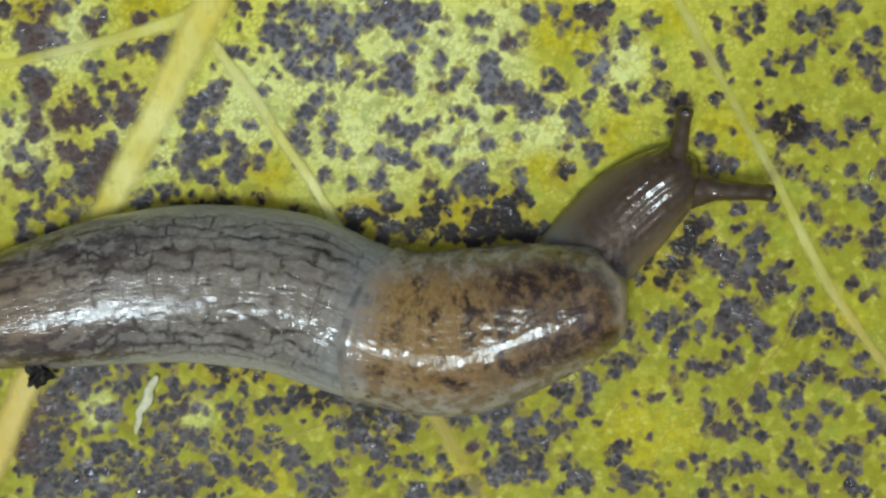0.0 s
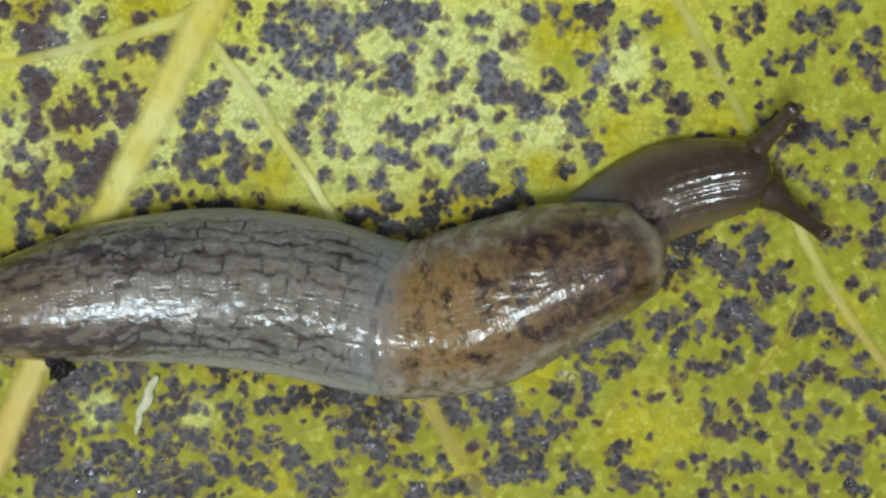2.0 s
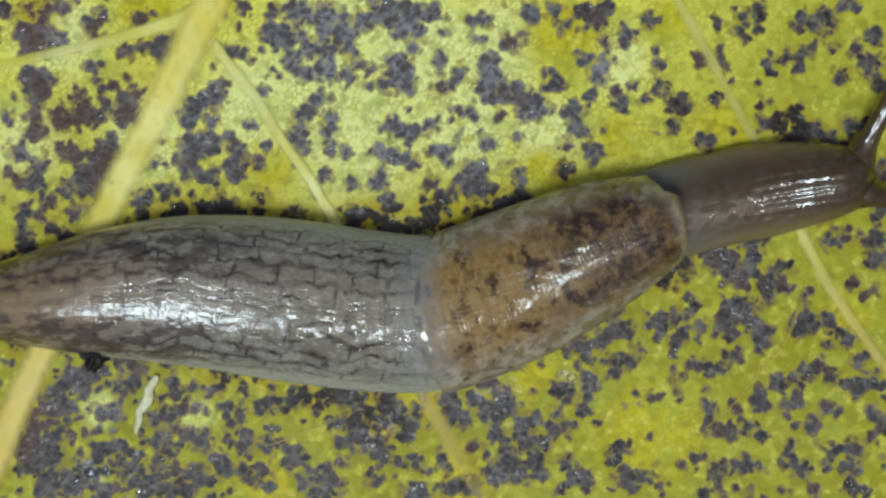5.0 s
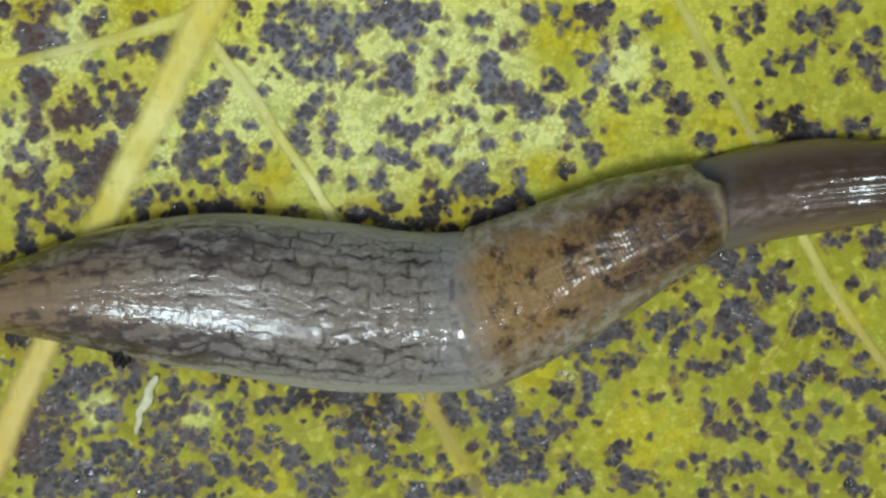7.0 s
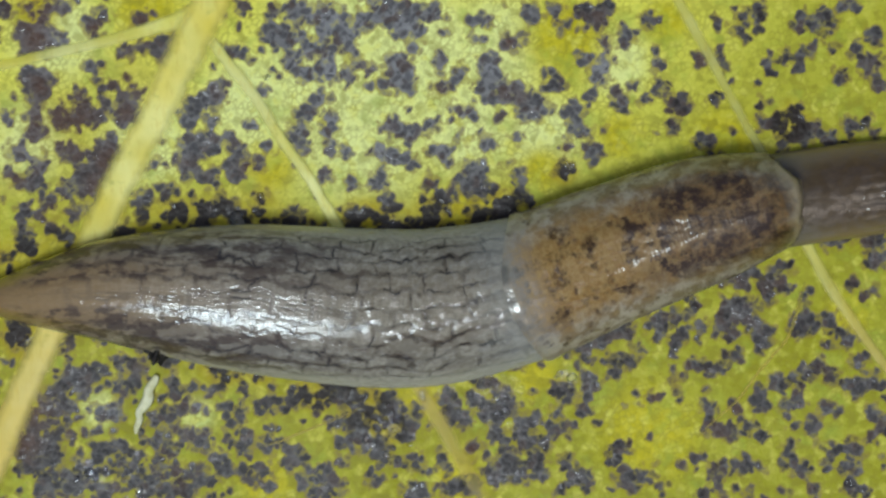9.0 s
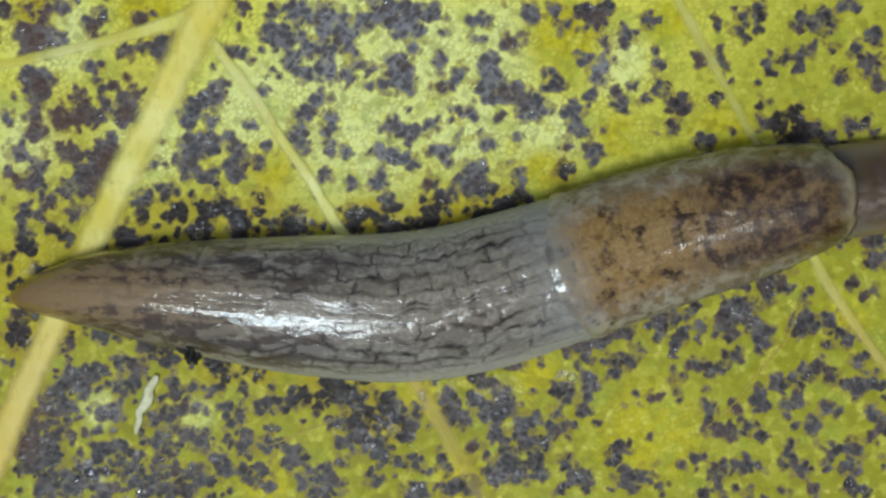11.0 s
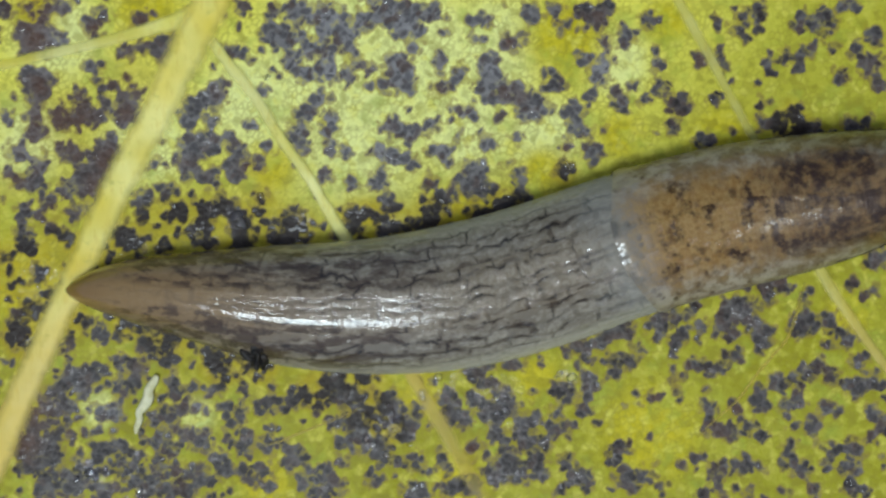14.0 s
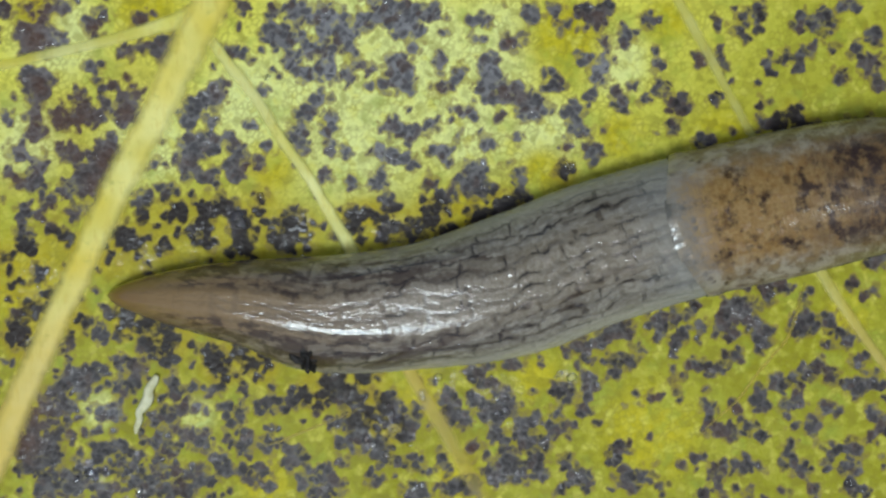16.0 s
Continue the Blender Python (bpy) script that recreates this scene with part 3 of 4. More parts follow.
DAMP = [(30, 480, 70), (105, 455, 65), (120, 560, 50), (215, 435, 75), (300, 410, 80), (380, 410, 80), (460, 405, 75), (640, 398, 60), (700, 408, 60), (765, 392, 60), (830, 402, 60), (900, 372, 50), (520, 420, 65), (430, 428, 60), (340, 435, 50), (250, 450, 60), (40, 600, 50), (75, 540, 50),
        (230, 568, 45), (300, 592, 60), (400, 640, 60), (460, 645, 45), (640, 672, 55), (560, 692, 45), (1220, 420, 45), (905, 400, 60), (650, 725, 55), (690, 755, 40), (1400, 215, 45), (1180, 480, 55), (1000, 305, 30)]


RUSTY = [(60, 730, 55), (42, 785, 45), (190, 285, 45), (172, 330, 40), (62, 72, 45), (72, 155, 32), (250, 35, 26), (222, 200, 34), (835, 797, 24), (460, 345, 34), (440, 295, 28), (40, 600, 45),
         (1245, 105, 26), (1197, 680, 18), (1160, 703, 18), (775, 158, 20), (760, 322, 16), (1000, 262, 18), (900, 76, 22), (20, 320, 40), (1305, 725, 20), (100, 380, 40), (165, 50, 24), (110, 220, 110), (60, 20, 80), (230, 130, 70)]


def blobs(x, y, rows):
    out = np.zeros(x.shape)
    for cx, cy, r in rows:
        out = np.maximum(out, np.exp(-((x - cx) ** 2 + (y - cy) ** 2) / (0.5 * r * r)))
    return out


def blade_swell(x, y):
    """The blade's low waves, 0 to 1."""
    return 0.5 + 0.25 * np.sin(x / 83 + 1.3 * np.sin(y / 97)) + 0.25 * np.sin(y / 71 + 1.7 * np.sin(x / 120))


def blade_mesh():
    """The blade: a fine sheet in small vein-bounded fields, carried on to the lobed rim."""
    rnd = np.random.RandomState(7)
    step = 2.5
    gx, gy = np.arange(-60, 1630, step), np.arange(-60, 945, step)
    nx, ny = len(gx), len(gy)
    X, Y = (a.ravel() for a in np.meshgrid(gx, gy))
    idx = np.arange(nx * ny).reshape(ny, nx)
    faces = np.stack([idx[1:, :-1], idx[1:, 1:], idx[:-1, 1:], idx[:-1, :-1]], -1).reshape(-1, 4)
    # rings from the sheet's rim to the leaf's margin
    loop = np.concatenate([idx[0, :-1], idx[:-1, -1], idx[-1, :0:-1], idx[:0:-1, 0]])
    cx, cy = 700.0, 400.0
    th = np.arctan2(Y[loop] - cy, X[loop] - cx)
    rim = 2050 * (1 + 0.20 * np.cos(5 * th + 0.6) + 0.035 * np.cos(23 * th) + 0.02 * np.cos(41 * th + 1))
    prev, rx, ry, ring_faces, base = loop, [X], [Y], [], nx * ny
    for k in range(1, 15):
        u = (k / 14) ** 1.5
        rx.append(X[loop] * (1 - u) + (cx + rim * np.cos(th)) * u)
        ry.append(Y[loop] * (1 - u) + (cy + rim * np.sin(th)) * u)
        cur = base + np.arange(len(loop))
        base += len(loop)
        ring_faces.append(np.stack([prev, cur, np.roll(cur, -1), np.roll(prev, -1)], -1))
        prev = cur
    X, Y = np.concatenate(rx), np.concatenate(ry)
    faces = np.concatenate([faces] + [f[:, ::-1] for f in ring_faces])
    # fields bounded by the finest veins
    pitch, x0, y0 = 11.5, -2600.0, -2700.0
    cols, rows = 590, 570
    jx = (np.arange(cols)[None, :] + rnd.uniform(-0.08, 1.08, (rows, cols))) * pitch + x0
    jy = (np.arange(rows)[:, None] + rnd.uniform(-0.08, 1.08, (rows, cols))) * pitch + y0
    field = np.full((rows, cols), -99.0)
    for sx, sy, r in SPOTS:
        a, b = int((sx - x0) / pitch), int((sy - y0) / pitch)
        w = int(r / pitch) + 4
        sl = (slice(b - w, b + w + 1), slice(a - w, a + w + 1))
        d = r + (4.5 if sy > 600 and sx < 420 else 2.8 if sy > 600 and sx < 1100 else 1.0) - np.hypot(jx[sl] - sx, jy[sl] - sy)
        field[sl] = np.maximum(field[sl], d)
    field = field + rnd.uniform(-4.2, 4.2, field.shape)
    stray = np.where(jx < 430, 0.045, np.where(jy > 560, 0.028, 0.014)) + 0.24 * np.exp(-((jx - 270) / 260) ** 2 - ((jy - 770) / 150) ** 2) + 0.06 * np.exp(-((jx - 640) / 170) ** 2 - ((jy - 40) / 90) ** 2)
    field[rnd.uniform(size=field.shape) < stray] = 2.0
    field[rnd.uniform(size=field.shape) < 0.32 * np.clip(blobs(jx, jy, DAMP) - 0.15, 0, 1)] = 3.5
    shade, cast = rnd.uniform(size=field.shape), rnd.uniform(size=field.shape)
    wob = 0.9
    XX = X + wob * np.sin(Y / 5.3 + 2 * np.sin(X / 13))
    YY = Y + wob * np.sin(X / 4.7 + 2 * np.sin(Y / 11))
    ci, ri = ((XX - x0) / pitch).astype(int), ((YY - y0) / pitch).astype(int)
    f1, f2 = np.full(X.shape, 1e9), np.full(X.shape, 1e9)
    dark = np.clip(field / 8.0 + 0.50, 0, 1)
    dark[(rnd.uniform(size=field.shape) < 0.13) & (jx < 760) & (jy > 560)] = 0.12
    blight, tone, blight2, tone2, hue, hue2 = (np.zeros(X.shape) for _ in range(6))
    for dr in (-1, 0, 1):
        for dc in (-1, 0, 1):
            rr, cc = np.clip(ri + dr, 0, rows - 1), np.clip(ci + dc, 0, cols - 1)
            d = np.hypot(jx[rr, cc] - XX, jy[rr, cc] - YY)
            near = d < f1
            next_ = ~near & (d < f2)
            tone2 = np.where(near, tone, np.where(next_, shade[rr, cc], tone2))
            blight2 = np.where(near, blight, np.where(next_, dark[rr, cc], blight2))
            hue2 = np.where(near, hue, np.where(next_, cast[rr, cc], hue2))
            f2 = np.where(near, f1, np.minimum(f2, d))
            f1 = np.where(near, d, f1)
            blight, tone, hue = np.where(near, dark[rr, cc], blight), np.where(near, shade[rr, cc], tone), np.where(near, cast[rr, cc], hue)
    # soft seams between neighbouring fields
    seam = 0.5 * (1 - np.clip((f2 - f1) / 9.0, 0, 1))
    tone, hue = tone + (tone2 - tone) * seam, hue + (hue2 - hue) * seam
    blight = 0.85 * (blight + (blight2 - blight) * seam)
    # roundish dead dots, run together in the blotches and single elsewhere
    size = rnd.uniform(5.0, 10.5, field.shape)
    on = np.clip(field / 9.0 + 0.55, 0, 1) ** 0.7
    on[rnd.uniform(size=field.shape) < 0.18] *= 0.4
    WX = XX + 2.6 * np.sin(Y / 7.1 + 3 * np.sin(X / 17)) + 1.6 * np.sin(Y / 3.7 + X / 5.9)
    WY = YY + 2.6 * np.sin(X / 6.3 + 3 * np.sin(Y / 19)) + 1.6 * np.sin(X / 3.9 - Y / 6.1)
    dot = np.zeros(X.shape)
    for dr in (-1, 0, 1):
        for dc in (-1, 0, 1):
            rr, cc = np.clip(ri + dr, 0, rows - 1), np.clip(ci + dc, 0, cols - 1)
            d = np.hypot(jx[rr, cc] - WX, jy[rr, cc] - WY) / size[rr, cc]
            blight = np.maximum(blight, np.clip((1.22 - d) / 0.75, 0, 1) * on[rr, cc])
            dot = np.maximum(dot, np.clip(1.15 - d, 0, 1) * on[rr, cc])
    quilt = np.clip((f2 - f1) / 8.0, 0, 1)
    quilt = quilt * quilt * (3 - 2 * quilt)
    swell = blade_swell(X, Y)
    z = 0.000020 * quilt * (0.1 + tone) + 0.00012 * swell
    z = z + blight * (0.000010 * quilt - 0.00002)
    # painted light: grows upwards, weaker towards the right
    lit_top = np.clip((560 - Y) / 560, 0, 1) * (1 - 0.7 * np.clip((X - 1000) / 400, 0, 1))
    k = PX
    co = np.stack([(X - 784) * k, (441 - Y) * k, z - 0.00016], -1)
    me = bpy.data.meshes.new("blade")
    me.from_pydata(co, [], faces)
    me.materials.append(LEAF)
    me.shade_smooth()
    for name, vals in (("blight", blight), ("dot", dot), ("tone", tone), ("hue", hue), ("core", quilt), ("lit_top", lit_top), ("wet", np.clip(blobs(X, Y, WET) * 1.2, 0, 1)), ("age", blobs(X, Y, AGED)), ("pale", blobs(X, Y, PALE)), ("damp", blobs(X, Y, DAMP)), ("rust", blobs(X, Y, RUSTY))):
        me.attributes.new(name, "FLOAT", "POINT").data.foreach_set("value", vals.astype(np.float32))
    return me


def vein_mesh(rows, material, lift=1.0):
    """A rounded rib along rows of plan points x, y, width and firmness (1 where not given)."""
    x, y, w = (np.array([r[:3] for r in rows], float)[:, i] for i in range(3))
    f = np.array([r[3] if len(r) > 3 else 1.0 for r in rows])
    u = np.concatenate(([0], np.cumsum(np.hypot(np.diff(x), np.diff(y)))))
    uu = np.linspace(0, u[-1], int(u[-1] / 6) + 2)
    px, py, pw = (spline(u, a, uu) for a in (x, y, w))
    pf = pchip(u, f, uu)
    tx, ty = np.gradient(px), np.gradient(py)
    ln = np.hypot(tx, ty)
    verts, faces, rib, firm, m = [], [], [], [], 13
    for i in range(len(uu)):
        lump = 1 + 0.16 * noise.noise((uu[i] / 30, pw[0], 0)) + 0.08 * noise.noise((uu[i] / 9, pw[0], 5))
        drift = 0.04 * noise.noise((uu[i] / 45, pw[0], 11)) * pw[i]
        for j in range(m):
            a = math.pi * j / (m - 1)
            edge = 0.11 * noise.noise((uu[i] / 14, 7.0 if 2 * j < m else 13.0, pw[0])) * abs(math.cos(a))
            c, s = math.cos(a) * pw[i] * 0.66 * (lump + edge) + drift, math.sin(a) ** 1.5
            vx, vy = px[i] - ty[i] / ln[i] * c, py[i] + tx[i] / ln[i] * c
            q = at(vx, vy)
            verts.append((q.x, q.y, -0.00016 + 0.00012 * blade_swell(vx, vy) + 0.000024 * min(1, 8 * s) + s * lift * 0.085 * pw[i] * PX))
            rib.append(1 - abs(math.cos(a)))
            firm.append(pf[i])
    for i in range(len(uu) - 1):
        for j in range(m - 1):
            a = i * m + j
            faces.append((a, a + 1, a + m + 1, a + m))
    faces += [tuple(range(m)), tuple(range(len(verts) - m, len(verts)))]
    me = mesh_of("vein", verts, faces, material)
    for name, vals in (("rib", rib), ("firm", firm)):
        me.attributes.new(name, "FLOAT", "POINT").data.foreach_set("value", np.array(vals, np.float32))
    return me


scatter_spots()
leaf = tagged(new("leaf"), "fallen yellow leaf with dark grey blotches, lying on soil", "leaf")
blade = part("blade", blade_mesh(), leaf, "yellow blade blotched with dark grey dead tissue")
thick = blade.modifiers.new("thickness", "SOLIDIFY")
thick.thickness, thick.offset = 0.00022, -1
part("midrib", vein_mesh([(470, -900, 110), (420, -300, 88), (374, 0, 72), (328, 95, 66), (277, 200, 61), (224, 300, 59), (175, 400, 56), (130, 500, 52), (84, 600, 52), (42, 690, 54), (5, 780, 56), (-40, 880, 54), (-300, 1500, 60)], VEIN), leaf, "raised pale yellow midrib")
for vein_rows in ([(385, 0, 44), (345, 25, 40), (300, 41, 30), (200, 69, 22, 0.8), (100, 93, 20, 0.75), (0, 116, 20, 0.7), (-200, 160, 22), (-700, 250, 10)],
                  [(372, 70, 18), (400, 108, 22), (450, 170, 21, 0.85), (500, 250, 20), (545, 312, 20), (585, 380, 22), (625, 450, 26), (680, 570, 24, 0.7), (735, 675, 26, 0.6), (785, 760, 30, 0.5), (830, 840, 30, 0.35), (870, 905, 26, 0.3), (1100, 1500, 18)],
                  [(1120, -300, 22), (1195, -10, 20, 0.6), (1240, 70, 20, 0.6), (1290, 165, 18, 0.45), (1340, 255, 18, 0.55), (1385, 340, 19, 0.7), (1425, 425, 20, 0.8), (1462, 495, 21, 0.75), (1505, 560, 20, 0.7), (1550, 625, 18, 0.65), (1640, 740, 18), (1900, 1200, 14)]):
    part("side_vein", vein_mesh(vein_rows, SIDE_VEIN, 0.74), leaf, "slender pale yellow side vein")
for veinlet_rows in ([(1425, 500, 6, 0.3), (1408, 560, 7, 0.4), (1393, 600, 7, 0.45), (1368, 630, 7, 0.45), (1342, 660, 6, 0.4), (1308, 706, 6, 0.4), (1268, 742, 5, 0.35), (1235, 775, 4, 0.2)],
                     [(640, 722, 4, 0.2), (585, 745, 5, 0.35), (548, 760, 6, 0.4), (520, 771, 6, 0.4), (490, 784, 5, 0.35), (462, 790, 4, 0.2)]):
    part("veinlet", vein_mesh(veinlet_rows, VEINLET, 0.85), leaf, "hair-thin olive veinlet")

# ---- the slug ----
# Where the cross-sections of its body lie on the plan: seconds, x, y of the middle, half width.
TAIL_TIP = [(0, -290, 570, 4), (1.5, -262, 565, 4), (3.5, -220, 555, 4), (7, -145, 540, 4), (9, -75, 535, 4), (12.5, 50, 525, 4), (14.5, 118, 515, 4), (16, 176, 525, 4)]
TAIL = [(0, -190, 563, 48), (1.5, -162, 558, 48), (3.5, -120, 548, 48), (7, -45, 535, 48), (9, 25, 527, 48), (12.5, 150, 515, 53), (14.5, 220, 516, 50), (16, 280, 528, 46)]
BACK_1 = [(0, -30, 560, 97), (1.5, 0, 550, 93), (3.5, 46, 539, 91), (7, 133, 519, 98), (9, 202, 516, 97), (12.5, 325, 528, 88), (14.5, 400, 532, 88), (16, 459, 542, 84)]
BACK_2 = [(0, 66, 540, 117), (1.5, 93, 534, 114), (3.5, 133, 528, 109), (7, 211, 516, 117), (9, 276, 519, 111), (12.5, 400, 535, 99), (14.5, 474, 541, 103), (16, 540, 556, 102)]
BACK_3 = [(0, 210, 513, 134), (1.5, 241, 512, 132), (3.5, 293, 515, 130), (7, 387, 520, 143), (9, 463, 532, 135), (12.5, 593, 546, 121), (14.5, 669, 544, 121), (16, 733, 545, 112)]
BACK_4 = [(0, 375, 505, 142), (1.5, 411, 510, 143), (3.5, 477, 525, 141), (7, 579, 543, 150), (9, 661, 547, 141), (12.5, 793, 534, 131), (14.5, 870, 512, 130), (16, 935, 497, 128)]
BACK_5 = [(0, 505, 520, 144), (1.5, 538, 528, 144), (3.5, 593, 542, 142), (7, 690, 553, 144), (9, 766, 545, 139), (12.5, 905, 506, 132), (14.5, 980, 480, 130), (16, 1042, 455, 128)]
MANTLE_REAR = [(0, 630, 566, 139), (1.5, 665, 565, 139), (3.5, 715, 555, 138), (7, 815, 552, 140), (9, 912, 517, 130), (12.5, 1048, 457, 130), (14.5, 1128, 430, 128), (16, 1200, 407, 127)]
MANTLE_1 = [(0, 790, 592, 146), (1.5, 808, 562, 146), (3.5, 860, 525, 139), (7, 968, 495, 128), (9, 1072, 455, 122), (12.5, 1215, 407, 128), (14.5, 1298, 383, 126), (16, 1370, 367, 128)]
MANTLE_2 = [(0, 955, 555, 125), (1.5, 982, 500, 128), (3.5, 1030, 455, 122), (7, 1132, 415, 108), (9, 1240, 393, 114), (12.5, 1380, 368, 119), (14.5, 1465, 350, 118), (16, 1540, 330, 122)]
MANTLE_FRONT = [(0, 1098, 520, 88), (1.5, 1146, 452, 86), (3.5, 1196, 395, 82), (4.2, 1190, 385, 82), (6.3, 1240, 368, 82), (7, 1272, 358, 82), (9, 1405, 346, 86), (12.5, 1562, 325, 92), (14.5, 1647, 312, 94), (16, 1717, 300, 94)]
# the neck and head, which stretch out from under the mantle
NECK_ROOT = [(0, 985, 525, 84), (1.5, 1015, 455, 86), (3.5, 1065, 412, 86), (7, 1135, 395, 86), (9, 1255, 375, 86), (12.5, 1400, 350, 86), (14.5, 1490, 336, 86), (16, 1560, 322, 86)]
NECK_MID = [(0, 1110, 385, 82), (0.5, 1122, 362, 82), (1, 1150, 350, 82), (1.5, 1180, 332, 84), (2, 1195, 335, 84), (2.5, 1225, 340, 84), (3, 1270, 350, 86), (3.5, 1290, 358, 88), (4.2, 1320, 345, 84), (6.3, 1400, 332, 84), (7, 1430, 330, 84), (9, 1540, 333, 90), (12.5, 1690, 310, 84), (16, 1850, 280, 84)]
HEAD = [(0, 1200, 312, 60), (0.5, 1225, 300, 60), (1, 1257, 288, 61), (1.5, 1300, 277, 61), (2, 1335, 310, 62), (2.5, 1368, 322, 66), (3, 1398, 350, 66), (3.5, 1425, 360, 64), (4.2, 1462, 330, 66), (6.3, 1585, 316, 66), (7, 1630, 315, 66), (9, 1730, 312, 66), (12.5, 1880, 295, 66), (16, 2040, 265, 66)]
SNOUT = [(0, 1236, 290, 34), (0.5, 1262, 288, 34), (1, 1295, 280, 34), (1.5, 1338, 270, 34), (2, 1374, 312, 34), (2.5, 1408, 330, 34), (3, 1440, 355, 34), (3.5, 1466, 362, 34), (4.2, 1508, 325, 34), (6.3, 1630, 314, 34), (7, 1675, 313, 34), (9, 1775, 312, 34), (12.5, 1925, 293, 34), (16, 2085, 263, 34)]
# the tentacles: seconds, root x, y, tip x, y
UPPER_TENTACLE = [(0, 1196, 272, 1208, 192), (0.5, 1216, 262, 1246, 183), (1, 1262, 245, 1279, 157), (1.5, 1303, 238, 1321, 150), (2, 1336, 266, 1402, 188), (2.5, 1375, 296, 1452, 240), (3, 1412, 326, 1490, 288), (3.5, 1442, 348, 1528, 290), (4.2, 1476, 296, 1543, 190), (6.3, 1603, 286, 1660, 200), (9, 1748, 280, 1805, 195), (16, 2058, 233, 2115, 150)]
LOWER_TENTACLE = [(0, 1242, 335, 1372, 343), (0.5, 1268, 328, 1390, 353), (1, 1302, 308, 1416, 358), (1.5, 1345, 308, 1446, 357), (2, 1376, 352, 1458, 420), (2.5, 1408, 385, 1468, 470), (3, 1428, 412, 1480, 512), (3.5, 1443, 425, 1500, 520), (4.2, 1490, 368, 1580, 410), (6.3, 1612, 355, 1700, 392), (9, 1758, 350, 1850, 388), (16, 2068, 303, 2160, 340)]
CRUMB_ROWS = [(0, 66, 662), (1.5, 93, 652), (3.5, 133, 640), (6.5, 198, 628), (8, 242, 622), (9, 276, 621), (11.5, 355, 621), (12.5, 397, 625), (14, 453, 631), (16, 541, 636)]

BODY_LINE = [(0, TAIL_TIP), (100, TAIL), (278, BACK_1), (357, BACK_2), (533, BACK_3), (727, BACK_4), (838, BACK_5), (963, MANTLE_REAR), (1130, MANTLE_1), (1306, MANTLE_2), (1455, MANTLE_FRONT)]
NECK_LINE = [(-70, NECK_ROOT), (150, NECK_MID), (300, HEAD), (345, SNOUT)]
TIMES = [i * 0.5 for i in range(33)]


def line_at(line, t, s):
    """Middle, way and half width of the cross-sections s of a body line at t seconds."""
    ss = [a for a, _ in line]
    now = [[float(spline([r[0] for r in rows], [r[k] for r in rows], t)) for k in (1, 2)]
           + [float(pchip([r[0] for r in rows], [r[3] for r in rows], t))] for _, rows in line]
    x, y = (spline(ss, [n[k] for n in now], s) for k in (0, 1))
    w = pchip(ss, [n[2] for n in now], s)
    e = 6.0
    dx = spline(ss, [n[0] for n in now], s + e) - spline(ss, [n[0] for n in now], s - e)
    dy = spline(ss, [n[1] for n in now], s + e) - spline(ss, [n[1] for n in now], s - e)
    return x, y, np.arctan2(-dy, dx), w


def ring(width, rise, phi):
    """A point of the cross-section: across and up; phi 0 at the widest place, 90 degrees on the back."""
    c, s = math.cos(phi), math.sin(phi)
    zc = 0.30 * rise
    if phi >= 0 and phi <= math.pi:
        return width * c, zc + (rise - zc) * s
    return width * math.copysign(abs(c) ** 0.55, c), zc * (1 + s)


